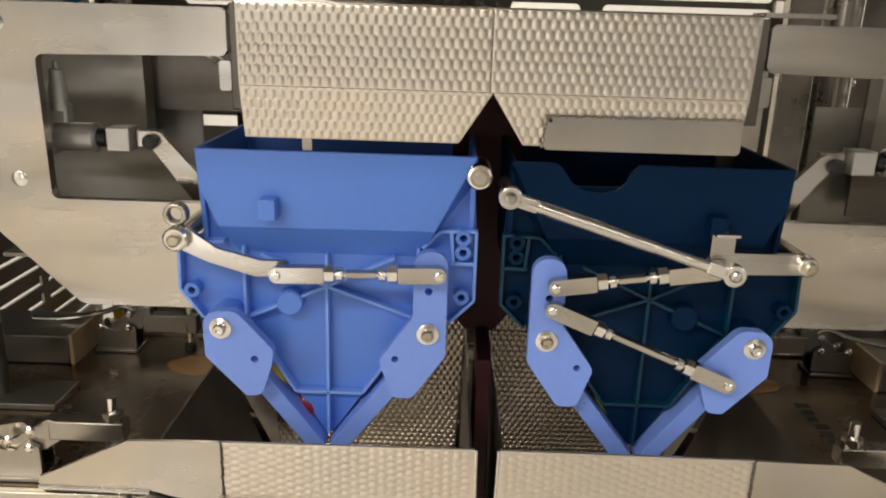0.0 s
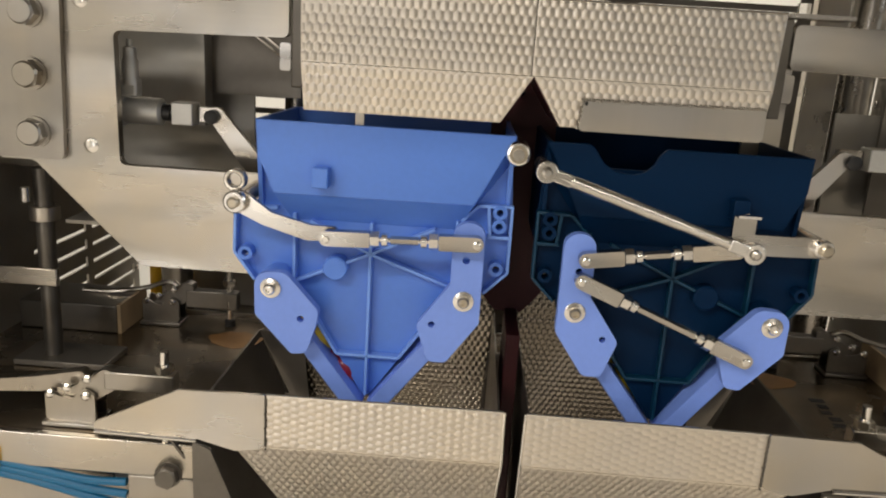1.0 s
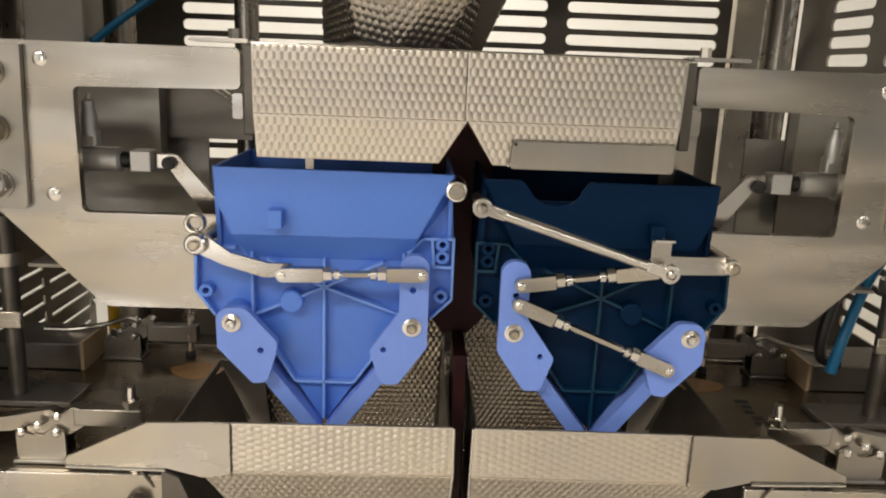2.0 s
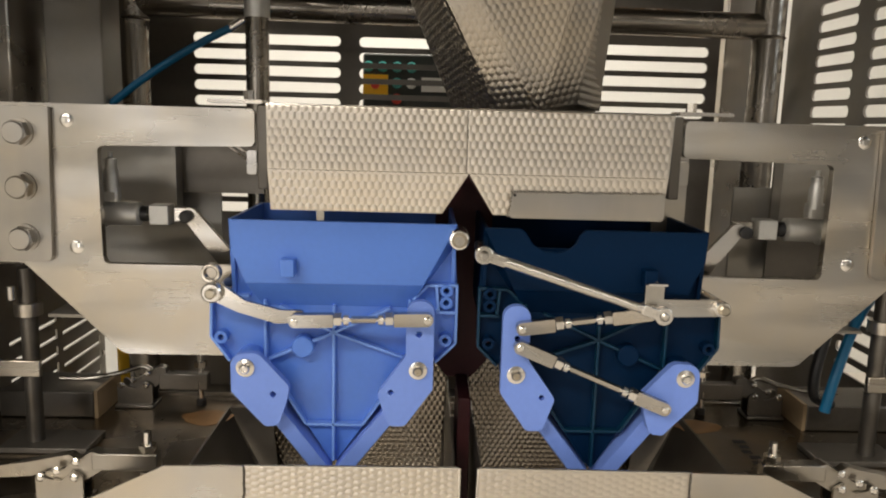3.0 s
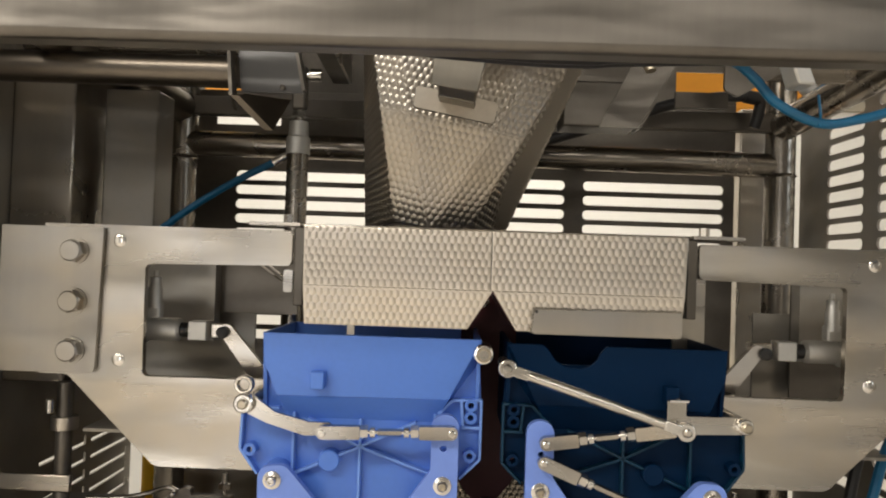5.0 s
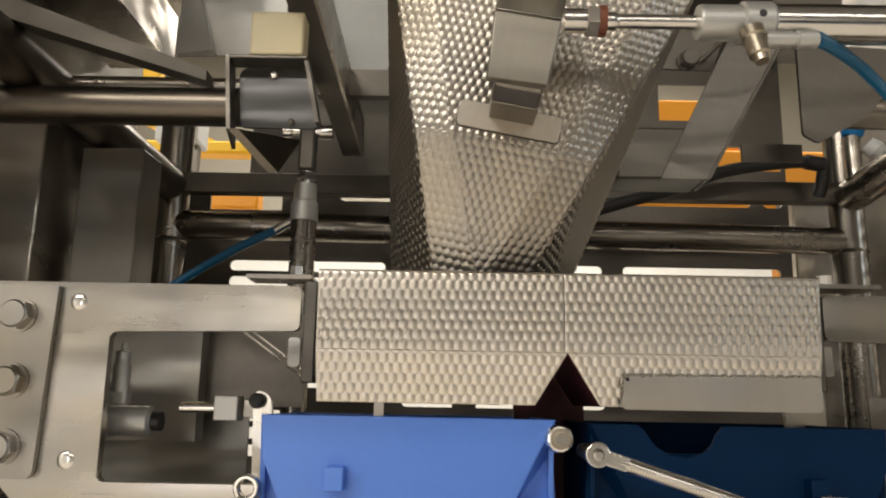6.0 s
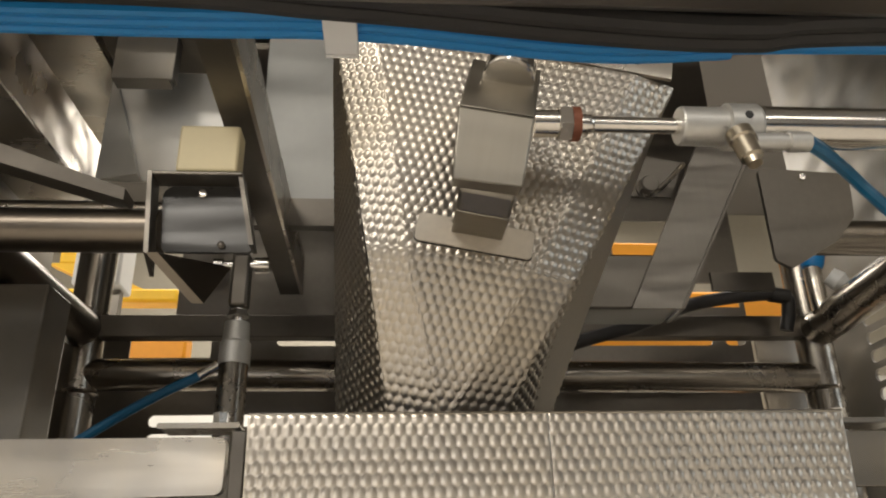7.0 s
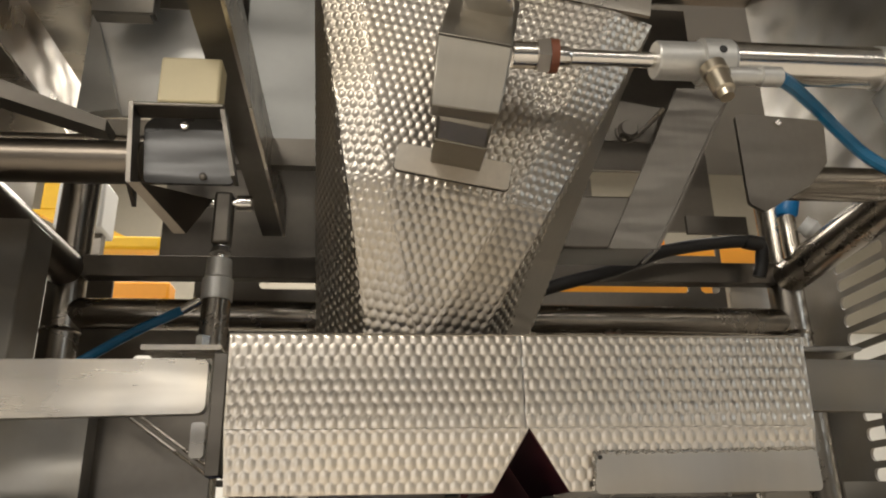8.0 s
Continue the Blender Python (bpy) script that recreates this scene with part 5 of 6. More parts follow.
# cross beam and boss that carry the chute
cb = thing("chute_hanger", "steel cross beam that carries the swinging chute", "beam", (0.0865, 0.60, 1.63))
part("beam", box(-0.02, 0.21, 0.575, 0.62, 1.645, 1.70), STEEL, cb, bevel=0.002)
part("left_gusset", plate([(-0.04, 1.70), (0.0, 1.70), (-0.005, 1.60), (-0.02, 1.61)], 0.60, 0.604), STEEL, cb)

# ---- diverter cylinder ----
dc = thing("diverter_cylinder", "stainless air cylinder that swings the chute", "cylinder", (0.23, 0.515, 1.50))
AZ, AY = 1.5245, 0.515
part("barrel", cyl((0.208, AY, AZ), (0.298, AY, AZ), 0.0122, n=32), CHROME, dc, "polished barrel")
part("head", lathe((0.163, AY, AZ), (1, 0, 0), [(0, 0.0105), (0.001, 0.0112), (0.026, 0.0112), (0.027, 0.0135), (0.044, 0.0135), (0.046, 0.0122)]), CAST, dc)
part("end_cap", lathe((0.298, AY, AZ), (1, 0, 0), [(0, 0.0130), (0.014, 0.0130), (0.016, 0.010), (0.03, 0.010)]), CAST, dc)
part("port_hole", cyl((0.199, AY - 0.0132, AZ), (0.199, AY - 0.0137, AZ), 0.0024), BLACK, dc)
part("end_clevis", hexa([(0.300, 0.503, 1.512), (0.312, 0.503, 1.512), (0.322, 0.503, 1.486), (0.308, 0.503, 1.486)],
                        [(0.300, 0.527, 1.512), (0.312, 0.527, 1.512), (0.322, 0.527, 1.486), (0.308, 0.527, 1.486)]), CAST, dc, bevel=0.002)
part("swivel_fitting", lathe((0.1925, 0.505, 1.5145), (0.12, -0.25, -1), [(0, 0.0075), (0.006, 0.0075), (0.007, 0.0065), (0.019, 0.0062), (0.020, 0.0045), (0.024, 0.0040)]), BRASS, dc)
part("fitting_sleeve", lathe((0.199, 0.503, 1.5075), (1, 0, 0.02), [(0, 0.0052), (0.016, 0.0052), (0.0165, 0.0045), (0.019, 0.0045), (0.0195, 0.0058), (0.031, 0.0058), (0.032, 0.0045)]), CAST, dc)
part("air_hose", tube([(0.230, 0.503, 1.508), (0.250, 0.520, 1.511), (0.275, 0.540, 1.510), (0.294, 0.550, 1.500), (0.312, 0.550, 1.481), (0.346, 0.550, 1.466), (0.378, 0.550, 1.470), (0.42, 0.550, 1.482), (0.56, 0.55, 1.52)], 0.0040), HOSE_TEAL, dc, "blue air hose")
part("hose_tie", tube([(0.3445, 0.546, 1.4625), (0.3480, 0.552, 1.474), (0.3465, 0.553, 1.490)], 0.0011), HOSE_TEAL, dc)
piston = part("piston_rod", cyl((0.113, AY, AZ), (0.200, AY, AZ), 0.0046), CHROME, dc, at=(0.08, AY, AZ))
part("joint_shaft", cyl((0.0795, AY, AZ), (0.0935, AY, AZ), 0.0078), CHROME, piston)
part("joint_nut", cyl((0.0935, AY, AZ), (0.1005, AY, AZ), 0.0105, n=6), STEEL, piston)
part("red_washer", cyl((0.1007, AY, AZ), (0.1055, AY, AZ), 0.0098), COPPER, piston)
part("rod_tip", lathe((0.1057, AY, AZ), (1, 0, 0), [(0, 0.0058), (0.006, 0.0058), (0.008, 0.0046)]), CHROME, piston)

# ---- trunking and hoses over the front ----
tr = thing("front_trunking", "steel trunking bar across the machine front", "bar", (0.08, 0.33, 1.452))
part("bar", box(-0.9, 1.1, 0.318, 0.340, 1.452, 1.49), BLOCKM, tr, bevel=0.005)
part("cable_lid", box(-0.9, 1.1, 0.322, 0.341, 1.4905, 1.505), DARK, tr, bevel=0.003)
bun = thing("hose_bundle", "bundle of blue air lines and black hoses strapped to the bar", "hoses", (0.08, 0.365, 1.455))
rnd = random.Random(5)
for k in range(6):
    yy, zz = 0.366 + 0.0048 * (k % 3), 1.4715 + 0.0052 * (k // 3)
    sag = 0.004 + 0.002 * rnd.random()
    part("air_line", tube([(-0.6, yy, zz + 0.004), (-0.13, yy + 0.002, zz + 0.001), (-0.018, yy, zz), (0.07, yy + 0.002 * rnd.random(), zz - sag), (0.12, yy, zz - sag * 0.8), (0.175, yy, zz), (0.7, yy, zz + 0.01)], 0.0029, 10), HOSE_BLUE, bun)
for k in range(4):
    yy, zz = 0.353 - 0.0075 * (k % 2), 1.4585 + 0.009 * (k // 2)
    part("black_hose", tube([(-0.6, yy, zz + 0.012), (-0.13, yy, zz + 0.010), (-0.02, yy + 0.002, zz + 0.007), (0.06, yy + 0.004, zz + 0.002), (0.12, yy + 0.004, zz), (0.2, yy, zz + 0.003), (0.7, yy, zz + 0.02)], 0.0048, 10), BLACK, bun)
part("strap", box(-0.0245, -0.0125, 0.3615, 0.3825, 1.4670, 1.4690), WHITE, bun, "grey strap", bevel=0.0005)
part("strap_side", box(-0.0245, -0.0125, 0.3830, 0.3845, 1.4670, 1.4850), WHITE, bun)

# ---- lower discharge funnels ----
YL = 0.520


def funnel(left):
    f = (lambda x: x) if left else (lambda x: 0.1810 - x)
    t = thing("discharge_funnel", "dimpled stainless discharge funnel with a plain wing", "funnel", (f(-0.0), 0.62, 0.94), "discharge funnels")

    def Q(pts):
        pts = [(f(x), y, z) for x, y, z in pts]
        return pts if left else [pts[1], pts[0], pts[3], pts[2]]
    dimpled("front_band", Q([(-0.0855, YL, 1.049), (0.0835, YL, 1.050), (0.0825, YL, 1.0905), (-0.0855, YL, 1.0895)]), t, along=(0, 0, 1), pitch=(0.0052, 0.0062))
    dimpled("front_skirt", Q([(-0.082, YL + 0.030, 0.985), (0.082, YL + 0.030, 0.985), (0.0835, YL, 1.0495), (-0.110, YL, 1.0485)]), t, along=(1, 0, 0), pitch=(0.0062, 0.0055), stretch=1.25)
    part("band_edge", tube([(f(0.083), YL - 0.0003, 1.0905), (f(0.0838), YL - 0.0003, 1.050), (f(0.082), YL + 0.030, 0.985)], 0.0011, 6, steps=1), CHROME, t)
    part("band_lip", tube([(f(-0.0855), YL, 1.0897), (f(0.0825), YL, 1.0907)], 0.0009, 6, steps=1), CHROME, t)
    part("wing", plate(rounded([(f(-0.2105), 1.0585), (f(-0.148), 1.0885), (f(-0.0868), 1.0895), (f(-0.0868), 1.047), (f(-0.1085), 1.0440), (f(-0.136), 1.0512), (f(-0.2115), 1.0525)], [0.003, 0.003, 0.001, 0.006, 0.001, 0.001, 0.002]), YL - 0.0006, YL + 0.002), STEEL, t, "plain brushed wing plate", bevel=0.0005)
    part("wing_lip", tube([(f(-0.2105), YL - 0.0016, 1.0515), (f(-0.136), YL - 0.0016, 1.0502)], 0.0014, 6, steps=1), CHROME, t)
    part("seam_weld", bead((f(-0.0860), YL - 0.0006, 1.089), (f(-0.0860), YL - 0.0006, 1.047), 0.0010, 26, 9), DARK, t)
    dimpled("rear_sheet", Q([(-0.108, 0.797, 0.84), (0.070, 0.797, 0.84), (0.0795, 0.742, 1.083), (-0.118, 0.742, 1.083)]), t, along=(1, 0, 0), pitch=(0.0062, 0.0062), mat=DIMPLE_SHADED)
    part("outer_wall", hexa([(f(-0.158), YL + 0.004, 1.0455), (f(-0.156), YL + 0.004, 1.0455), (f(-0.098), YL + 0.032, 0.93), (f(-0.100), YL + 0.032, 0.93)],
                            [(f(-0.158), 0.752, 1.0455), (f(-0.156), 0.752, 1.0455), (f(-0.098), 0.725, 0.93), (f(-0.100), 0.725, 0.93)]), DARK, t)
    part("corner_sheet", hexa([(f(-0.157), 0.7535, 1.0455), (f(-0.112), 0.7535, 1.0455), (f(-0.100), 0.7535, 0.93), (f(-0.102), 0.7535, 0.93)],
                              [(f(-0.157), 0.7555, 1.0455), (f(-0.112), 0.7555, 1.0455), (f(-0.100), 0.7555, 0.93), (f(-0.102), 0.7555, 0.93)]), DARK, t)
    part("inner_wall", hexa([(f(0.0790), YL + 0.006, 1.085), (f(0.0805), YL + 0.006, 1.085), (f(0.0780), YL + 0.034, 0.93), (f(0.0765), YL + 0.034, 0.93)],
                            [(f(0.0790), 0.747, 1.085), (f(0.0805), 0.747, 1.085), (f(0.0780), 0.722, 0.93), (f(0.0765), 0.722, 0.93)]), DARK, t)
    dimpled("upper_rear_sheet", Q([(-0.118, 0.7420, 1.084), (0.0795, 0.7420, 1.084), (0.0795, 0.735, 1.125), (-0.118, 0.735, 1.125)]), t, along=(1, 0, 0), pitch=(0.0062, 0.0062), mat=DIMPLE_SHADED)
    return t


funnel(True)
funnel(False)

# deck on which the clamps stand
dk = thing("deck", "worn dark steel deck plate round the funnels", "deck", (0.088, 0.74, 1.03))
part("left_plate", box(-0.398, -0.1585, 0.535, 0.80, 1.034, 1.040), DECK, dk)
part("right_plate", box(mir(-0.1640), mir(-0.398), 0.535, 0.80, 1.034, 1.040), DECK, dk)
part("rear_plate", box(-0.158, 0.339, 0.7715, 0.80, 1.034, 1.040), DECK, dk)
for ex0, ex1 in ((-0.262, 0.43),):
    part("rear_edge", box(ex0, ex1, 0.8004, 0.804, 1.020, 1.0435), STEEL, dk, "bright folded rear edge", bevel=0.0008)
shelf = thing("rear_shelf", "stained steel shelf behind the deck", "shelf", (0.088, 0.95, 0.95))
part("tray", box(-0.398, 0.56, 0.81, 1.092, 0.945, 0.95), DARK, shelf)
part("rear_upstand", box(-0.36, 0.52, 1.085, 1.0915, 0.951, 1.09), STEEL_V, shelf)
part("front_rail", box(-0.398, -0.142, 0.528, 0.5345, 1.012, 1.040), STEEL, dk, bevel=0.001)
part("front_rail", box(mir(-0.142), mir(-0.398), 0.528, 0.5345, 1.012, 1.040), STEEL, dk, bevel=0.001)
for k in range(6):
    y0 = 0.700 - k * 0.0125
    part("stencil_bar", box(0.376 + 0.002 * (k % 2), 0.389 - 0.002 * (k % 3), y0 - 0.007, y0, 1.0401, 1.0406), MARK, dk)
for k in range(3):
    part("stencil_bar", box(-0.222, -0.208, 0.640 - k * 0.012, 0.646 - k * 0.012, 1.0401, 1.0406), MARK, dk)
rnd = random.Random(11)
for sx, sy, sr in ((-0.176, 0.735, 0.026), (0.352, 0.735, 0.024)):
    rim = [(sx + sr * (0.85 + 0.3 * rnd.random()) * math.cos(2 * math.pi * k / 18), sy + 0.8 * sr * (0.85 + 0.3 * rnd.random()) * math.sin(2 * math.pi * k / 18)) for k in range(18)]
    part("rust_stain", plate(rim, 1.0402, 1.0405, to=lambda u, v, d: (u, v, d)), RUST, dk, "brown varnish stain under the clamp foot")
base = thing("machine_base", "plain steel machine base cabinet below the deck", "cabinet", (0.088, 0.74, 0.0))
part("cabinet", box(-0.395, 0.57, 0.60, 0.97, 0.0, 0.78), DARK, base, bevel=0.003)
part("collecting_tray", box(-0.15, 0.33, 0.50, 0.78, 0.781, 0.80), STEEL, base)


def toggle_clamp(x, y, z, f, mat, label):
    """A horizontal toggle clamp with its arm towards the funnel."""
    sx = 1 if f(1) > f(0) else -1
    X = lambda d: x + sx * d  # noqa: E731
    t = thing("toggle_clamp", label, "clamp", (x, y, z), "toggle clamps")
    part("base_flange", box(*sorted((X(-0.024), X(0.018))), y - 0.014, y + 0.014, z, z + 0.004), mat, t, bevel=0.001)
    for s in (-1, 1):
        part("cheek", plate(rounded([(X(-0.022), z + 0.004), (X(0.016), z + 0.004), (X(0.016), z + 0.026), (X(0.008), z + 0.031), (X(-0.002), z + 0.022), (X(-0.012), z + 0.024), (X(-0.022), z + 0.030)], 0.003), y + s * 0.0085 - 0.0015, y + s * 0.0085 + 0.0015), mat, t)
    part("knuckle", plate(rounded([(X(-0.018), z + 0.020), (X(0.006), z + 0.036), (X(0.022), z + 0.046), (X(0.030), z + 0.044), (X(0.030), z + 0.030), (X(0.010), z + 0.018)], 0.004), y - 0.006, y + 0.006), mat, t, bevel=0.001)
    part("arm", box(*sorted((X(0.022), X(0.075))), y - 0.0065, y + 0.0065, *((z + 0.030, z + 0.0445) if mat is STEEL_V else (z + 0.020, z + 0.038))), mat, t, "flat steel clamp arm", bevel=0.001)
    if mat is CLAMPM:
        part("handle", tube([(X(0.014), y, z + 0.040), (X(0.002), y, z + 0.044), (X(-0.022), y, z + 0.036), (X(-0.055), y - 0.004, z + 0.031), (X(-0.085), y - 0.006, z + 0.031)], 0.0026, 10), STEEL, t, "bent rod handle")
    else:
        part("handle", plate(rounded([(X(0.012), z + 0.036), (X(0.004), z + 0.043), (X(-0.030), z + 0.036), (X(-0.085), z + 0.028), (X(-0.085), z + 0.020), (X(-0.028), z + 0.024)], 0.004), y - 0.005, y + 0.005), mat, t, bevel=0.0015)
    for px, pz in ((-0.017, 0.026), (0.010, 0.026), (-0.004, 0.032), (0.012, 0.040)):
        part("rivet", lathe((X(px), y - 0.0102, z + pz), (0, -1, 0), [(0, 0.0034), (0.002, 0.0034), (0.003, 0.002)], 14), CHROME, t)
    part("spindle", cyl((X(0.066), y, z + 0.006), (X(0.066), y, z + 0.062), 0.0035), CHROME, t)
    part("spindle_nut", cyl((X(0.066), y, z + 0.045), (X(0.066), y, z + 0.051), 0.007, n=6), STEEL, t)
    part("spindle_nut", cyl((X(0.066), y, z + 0.022), (X(0.066), y, z + 0.029), 0.007, n=6), STEEL, t)
    part("foot", lathe((X(0.066), y, z + 0.001), (0, 0, 1), [(0, 0.0055), (0.006, 0.0055), (0.008, 0.0035)], 14), BLACK, t)
    return t


toggle_clamp(-0.238, 0.553, 1.0402, lambda x: x, STEEL_V, "bright steel toggle clamp at the deck front")
toggle_clamp(mir(-0.238), 0.553, 1.0402, lambda x: -x, STEEL_V, "bright steel toggle clamp at the deck front")
toggle_clamp(-0.258, 0.770, 1.0402, lambda x: x, CLAMPM, "dark oily toggle clamp at the deck rear")
toggle_clamp(mir(-0.258), 0.770, 1.0402, lambda x: -x, CLAMPM, "dark oily toggle clamp at the deck rear")

for sgn, f in ((1, lambda x: x), (-1, mir)):
    bx = thing("junction_box", "dark painted box with a tan end plate", "box", (f(-0.34), 0.73, 1.04), "deck boxes")
    part("body", box(*sorted((f(-0.39), f(-0.292))), 0.728, 0.790, 1.0402, 1.069), CLAMPM, bx, bevel=0.0015)
    part("end_plate", box(*sorted((f(-0.2915), f(-0.288))), 0.728, 0.790, 1.0402, 1.070), TAN, bx, "tan fibre board end plate")
    ps = thing("clamp_post", "dark round post with a clamp collar", "post", (f(-0.318), 0.66, 1.04), "clamp posts")
    part("post", cyl((f(-0.318), 0.66, 1.046), (f(-0.318), 0.66, 1.215), 0.0078), DARK, ps)
    part("foot_plate", box(*sorted((f(-0.345), f(-0.262))), 0.64, 0.685, 1.0402, 1.046), DARK, ps, bevel=0.001)
    part("collar", cyl((f(-0.318), 0.66, 1.170), (f(-0.318), 0.66, 1.182), 0.0125), STEEL, ps)
    part("cross_bar", box(*sorted((f(-0.392), f(-0.306))), 0.650, 0.656, 1.112, 1.128), STEEL, ps, "flat bright cross bar", bevel=0.001)
    part("thumb_screw", cyl((f(-0.325), 0.645, 1.188), (f(-0.325), 0.645, 1.20), 0.004), CHROME, ps)

# hoses at the right hand side
hz = thing("side_hoses", "black and teal hoses hanging at the side guard", "hoses", (0.46, 0.68, 1.06))
part("black_hose", tube([(0.520, 0.70, 1.23), (0.470, 0.69, 1.19), (0.448, 0.68, 1.14), (0.446, 0.68, 1.10), (0.470, 0.69, 1.085)], 0.0055), BLACK, hz)
part("teal_hose", tube([(0.535, 0.70, 1.24), (0.485, 0.68, 1.185), (0.462, 0.67, 1.13), (0.453, 0.67, 1.085)], 0.0052), HOSE_TEAL, hz)
# valve block and air lines under the left wing
vb = thing("valve_block", "grey steel valve block under the deck rail", "block", (-0.2, 0.53, 0.97))
part("body", box(-0.192, -0.142, 0.528, 0.59, 0.965, 1.0115), STEEL_V, vb, bevel=0.001)
part("hex_plug", hexhead(-0.161, 0.528, 1.015, 0.009, 0.008, turn=0.2), DARK, vb)
part("side_sheet", plate([(-0.141, 1.046), (-0.128, 1.040), (-0.112, 1.000), (-0.125, 0.965), (-0.141, 0.965)], 0.524, 0.527), DARK, vb)
part("lower_sheet", box(-0.398, -0.193, 0.545, 0.549, 0.90, 1.011), STEEL_V, vb)
al = thing("air_lines", "teal air lines under the deck rail", "hoses", (-0.24, 0.53, 0.98), "")
for k in range(3):
    part("air_line", tube([(-0.36, 0.535, 1.02 - 0.006 * k), (-0.28, 0.530, 1.012 - 0.005 * k), (-0.225, 0.530, 1.004 - 0.007 * k), (-0.195, 0.532, 1.003 - 0.010 * k)], 0.0032), HOSE_TEAL, al)
part("yellow_tag", box(-0.302, -0.290, 0.525, 0.5285, 1.010, 1.024), YELLOW, al)


# ---- wrapped pieces that drop through the hoppers ----
def sweet(mat, label, at, turn):
    t = thing("wrapped_sweet", label, "sweet", at, "wrapped sweets")
    m = Matrix.Translation(at)
    bm = bmesh.new()
    bmesh.ops.create_uvsphere(bm, u_segments=18, v_segments=10, radius=0.0105, matrix=m @ Matrix.Diagonal((1.25, 0.8, 0.8, 1)))
    part("sweet", bm, mat, t)
    for s in (-1, 1):
        bm = bmesh.new()
        n = 10
        tip = [bm.verts.new(Vector(at) + Vector((s * 0.0115, 0, 0)))]
        ring = []
        for i in range(n):
            a = 2 * math.pi * i / n
            ring.append(bm.verts.new(Vector(at) + Vector((s * (0.020 + 0.0015 * (i % 2)), 0.003 * math.cos(a) + (0.001 if i % 2 else 0), 0.0085 * math.sin(a)))))
        for i in range(n):
            bm.faces.new((tip[0], ring[i], ring[(i + 1) % n]))
        bm.faces.new(ring)
        part("twist", bm, mat, t)
    return t, at, turn


SWEETS = [
    (sweet(WRAP_Y, "yellow wrapped sweet in the blue hopper", (-0.0575, 0.573, 1.1165), 55), 1.31),
    (sweet(WRAP_R, "red wrapped sweet in the blue hopper", (-0.0370, 0.574, 1.0895), 60), 1.31),
    (sweet(WRAP_Y, "yellow wrapped sweet in the blue hopper", (-0.010, 0.620, 1.105), 20), 1.33),
    (sweet(WRAP_Y, "yellow wrapped sweet in the navy hopper", (0.178, 0.585, 1.0965), 60), 1.33),
    (sweet(WRAP_R, "red wrapped sweet in the navy hopper", (0.219, 0.585, 1.0925), -55), 1.33),
]
LATE = [
    (sweet(WRAP_Y, "yellow wrapped sweet falling into the navy hopper", (0.180, 0.600, 1.0965), 60), (0.125, 0.600)),
    (sweet(WRAP_R, "red wrapped sweet falling into the navy hopper", (0.214, 0.600, 1.0985), -55), (0.150, 0.605)),
]


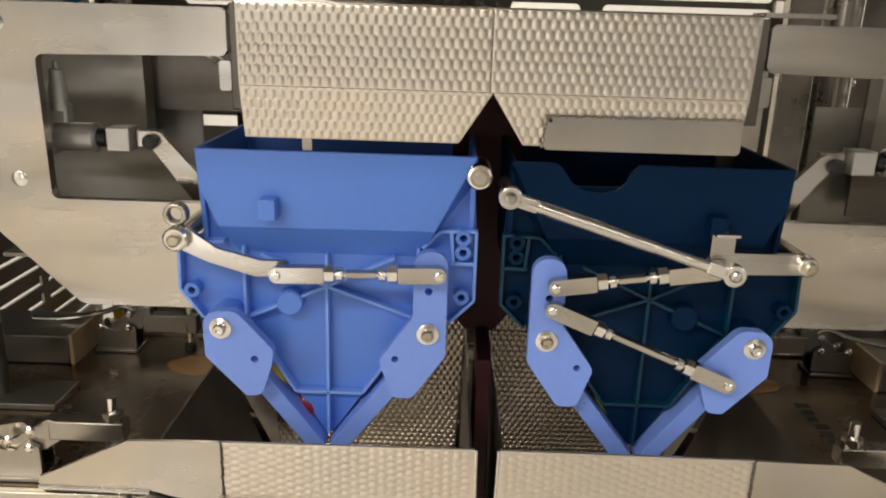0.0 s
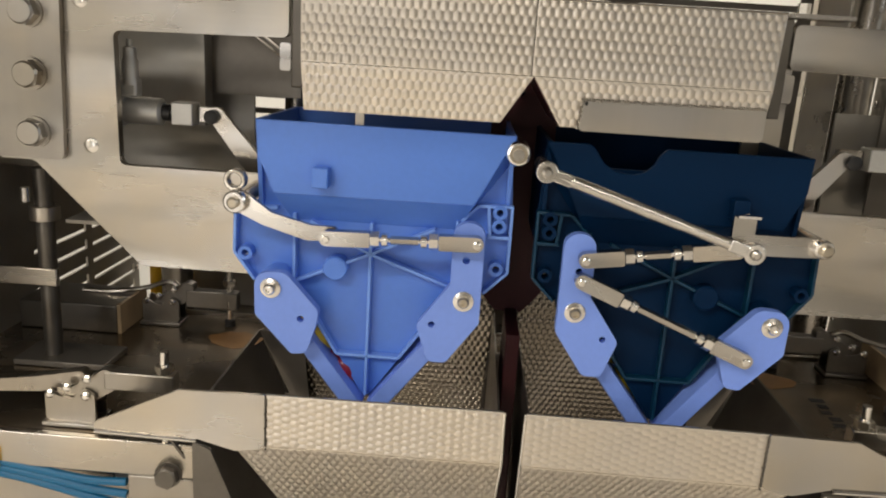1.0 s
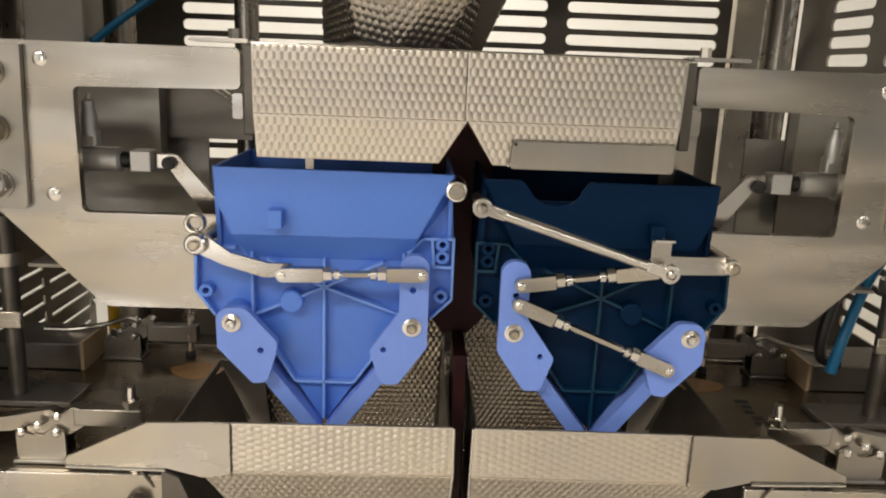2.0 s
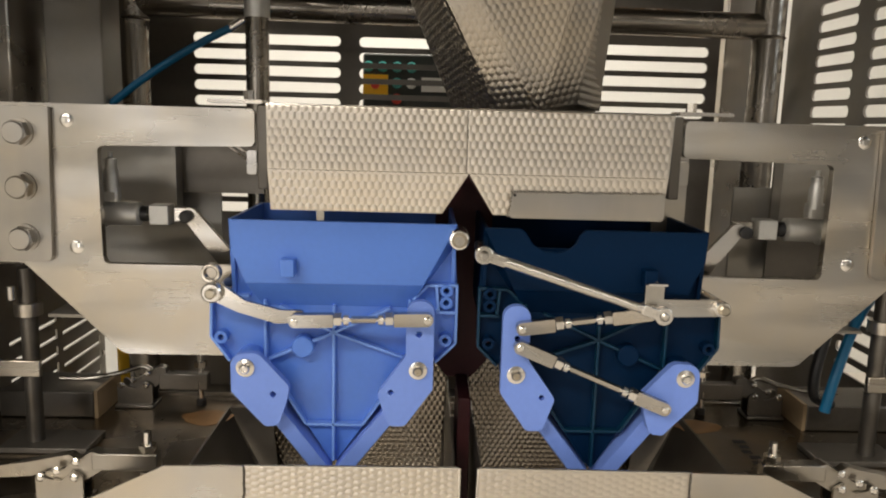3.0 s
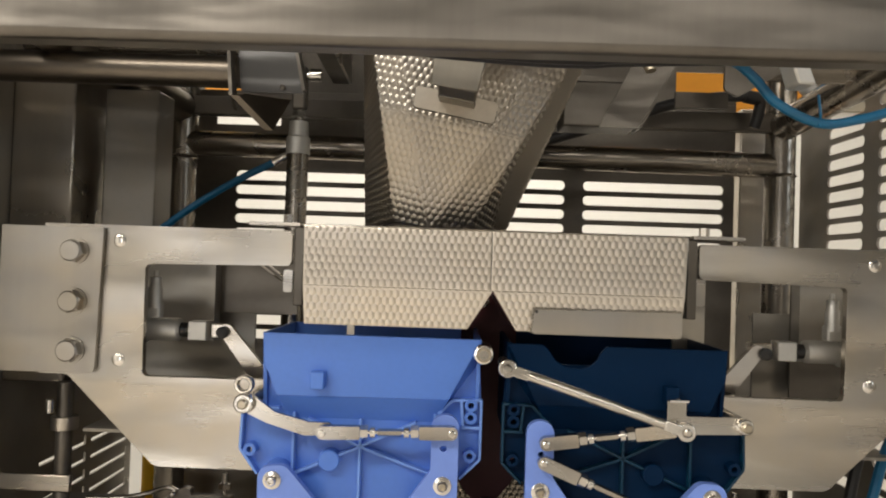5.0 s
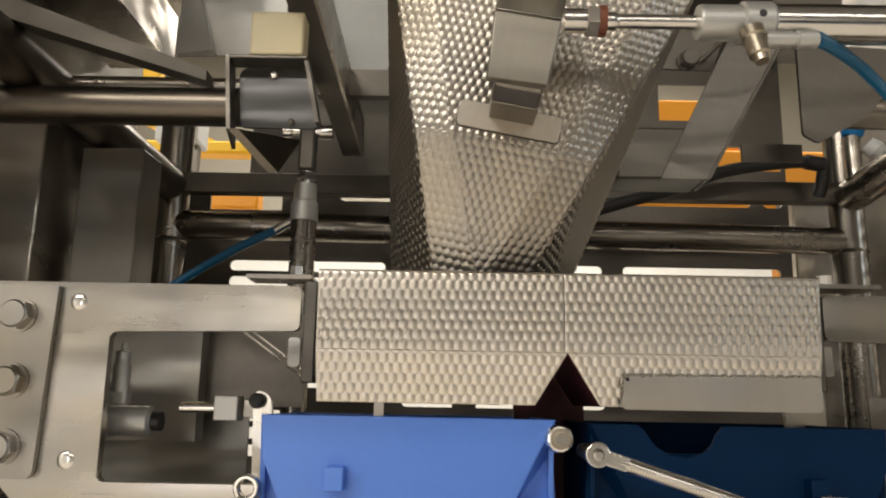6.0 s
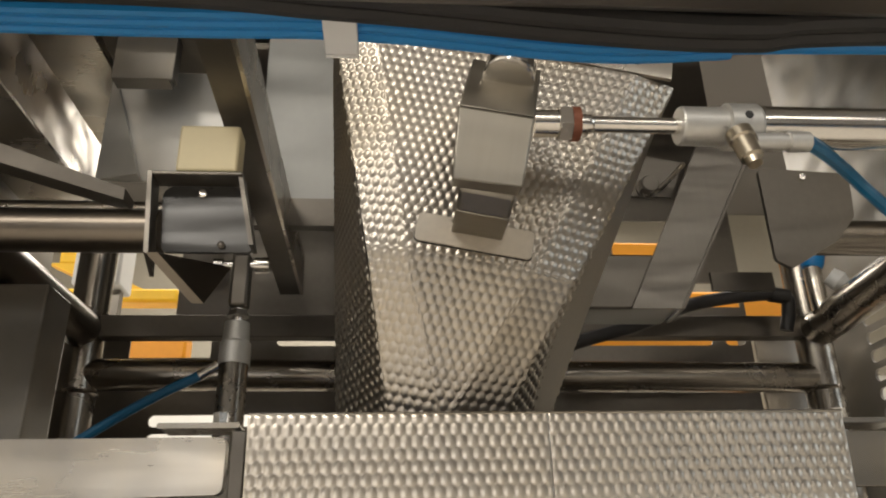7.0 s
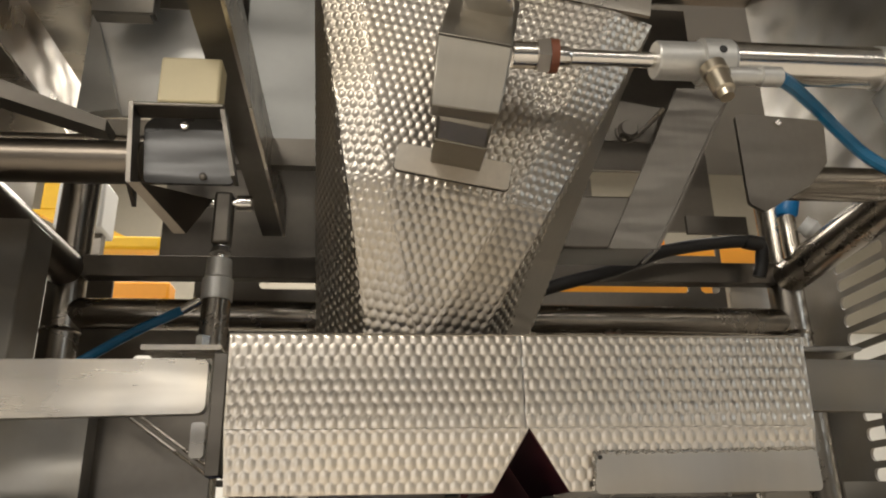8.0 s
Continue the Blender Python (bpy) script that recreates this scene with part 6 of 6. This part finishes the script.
# ---- what moves ----
def motions():
    def local(ob_at, parent, deg):
        o = Vector(ob_at) - ORIGIN[parent]
        return pose(o.x, o.y, o.z, 0, -deg, 0)

    def keys(times, make):
        return [(t, make(s)) for t, s in times]

    left_times = [(0, 0), (1.26, 0), (1.38, 1), (1.53, 1), (1.61, 0.12), (1.67, 0), (5.91, 0), (5.985, 1), (6.13, 1), (6.23, 0), (8.0, 0)]
    right_times = [(0, 0), (1.31, 0), (1.39, 1), (1.53, 1), (1.61, 0.1), (1.67, 0), (4.11, 0), (4.19, 1), (4.33, 1), (4.42, 0), (8.0, 0)]

    for left, times in ((True, left_times), (False, right_times)):
        so, si = (-33, 38) if left else (30, -31)
        for key, swing in (("arm_o", so), ("arm_i", si)):
            ob, h, pv, y = TH[(key, left)]
            walk(ob, keys(times, lambda s, pv=pv, y=y, h=h, swing=swing: local((pv[0], y, pv[1]), h, swing * s)))

    def fine(times):
        """The same course with half-way rows, so that linked rods keep their pins."""
        out = []
        for (t0, s0), (t1, s1) in zip(times, times[1:]):
            out.append((t0, s0))
            if s0 != s1:
                out.append(((t0 + t1) / 2, (s0 + s1) / 2))
        return out + [times[-1]]

    walk(crank_l, keys(fine(left_times), lambda s: local((TL[0], 0.5425, TL[1]), HL, -34 * s)))
    walk(crank_r, keys(fine(right_times), lambda s: local((TR[0], 0.5405, TR[1]), HR, 45 * s)))

    def link(ob, h, y, times, end_a, end_b):
        def make(s):
            a, b = end_a(s), end_b(s)
            return local((a[0], y, a[1]), h, math.degrees(math.atan2(b[1] - a[1], b[0] - a[0])))
        walk(ob, keys(fine(times), make))

    pl_i, pr_i, pr_o = TH[("arm_i", True)][2], TH[("arm_i", False)][2], TH[("arm_o", False)][2]
    link(rod_l, HL, 0.5335, left_times, lambda s: at_front(TL, -34 * s, (-0.048, 1.204)), lambda s: at_front(pl_i, 38 * s, (0.055, 1.207)))
    link(rod_r1, HR, 0.5335, right_times, lambda s: at_front(TR, 45 * s, (0.229, 1.2155)), lambda s: at_front(pr_i, -31 * s, (0.129, 1.2015)))
    link(rod_r2, HR, 0.5335, right_times, lambda s: at_front(pr_i, -31 * s, (0.128, 1.1865)), lambda s: at_front(pr_o, 30 * s, (0.2465, 1.1375)))
    link(spr_a, HR, 0.5235, right_times, lambda s: S0, lambda s: at_front(TR, 45 * s, S1))
    link(spr_b, HR, 0.5235, right_times, lambda s: at_front(TR, 45 * s, S1), lambda s: S0)
    for left, times in ((True, left_times), (False, right_times)):
        r, t = TH[("pusher", left)]
        o = r.location.copy()
        sx = 1 if left else -1
        walk(r, keys(times, lambda s, o=o, sx=sx: pose(o.x + sx * 0.036 * s, o.y, o.z + 0.010 * s)))

    # the chute: over to the left, then right, then left again
    swing = [(0, -10.6), (2.45, -10.6), (2.75, 10.4), (4.52, 10.4), (4.62, 0.0), (4.70, -7.5), (4.78, -10.6), (8.0, -10.6)]
    # positive angles carry the foot to the right
    walk(chute, [(t, pose(PV.x, PV.y, PV.z, 0, -a, 0)) for t, a in swing])
    p0 = piston.location.copy()
    reach = 0.152
    walk(piston, [(t, pose(p0.x + reach * (math.sin(radians(a)) + math.sin(radians(10.6))), p0.y, p0.z)) for t, a in swing])

    for (t, at, turn), t0 in SWEETS:
        at = Vector(at)
        rows = [(0, pose(*at, 0, turn, 20)), (t0, pose(*at, 0, turn, 20))]
        for dt, dz, a in ((0.07, -0.022, 20), (0.13, -0.083, 50), (0.19, -0.177, 80), (0.24, at.z * -1 + 0.812, 90)):
            rows.append((t0 + dt, pose(at.x, at.y, at.z + dz, 0, turn + a, 20)))
        rows.append((8.0, rows[-1][1]))
        walk(t, rows)
    for k, ((t, at, turn), (fx, fy)) in enumerate(LATE):
        at = Vector(at)
        top = pose(0.0865 + 0.01 * k, 0.61, 1.60, 0, turn - 120, 20)
        d = 0.03 * k
        rows = [(0, top), (2.95 + d, top), (3.08 + d, pose(0.105, 0.61, 1.52, 0, turn - 90, 20)), (3.20 + d, pose(fx - 0.004, fy, 1.38, 0, turn - 60, 20)),
                (3.30 + d, pose(fx, fy, 1.272, 0, turn - 30, 20)), (3.40 + d, pose((fx + at.x) / 2, fy, 1.205, 0, turn - 10, 20)), (3.48 + d, pose(*at, 0, turn, 20)),
                (4.13, pose(*at, 0, turn, 20)), (4.20, pose(at.x, at.y, at.z - 0.03, 0, turn + 20, 20)), (4.27, pose(at.x, at.y, at.z - 0.11, 0, turn + 50, 20)),
                (4.36, pose(at.x, at.y, 0.812, 0, turn + 90, 20)), (8.0, pose(at.x, at.y, 0.812, 0, turn + 90, 20))]
        walk(t, rows)


motions()
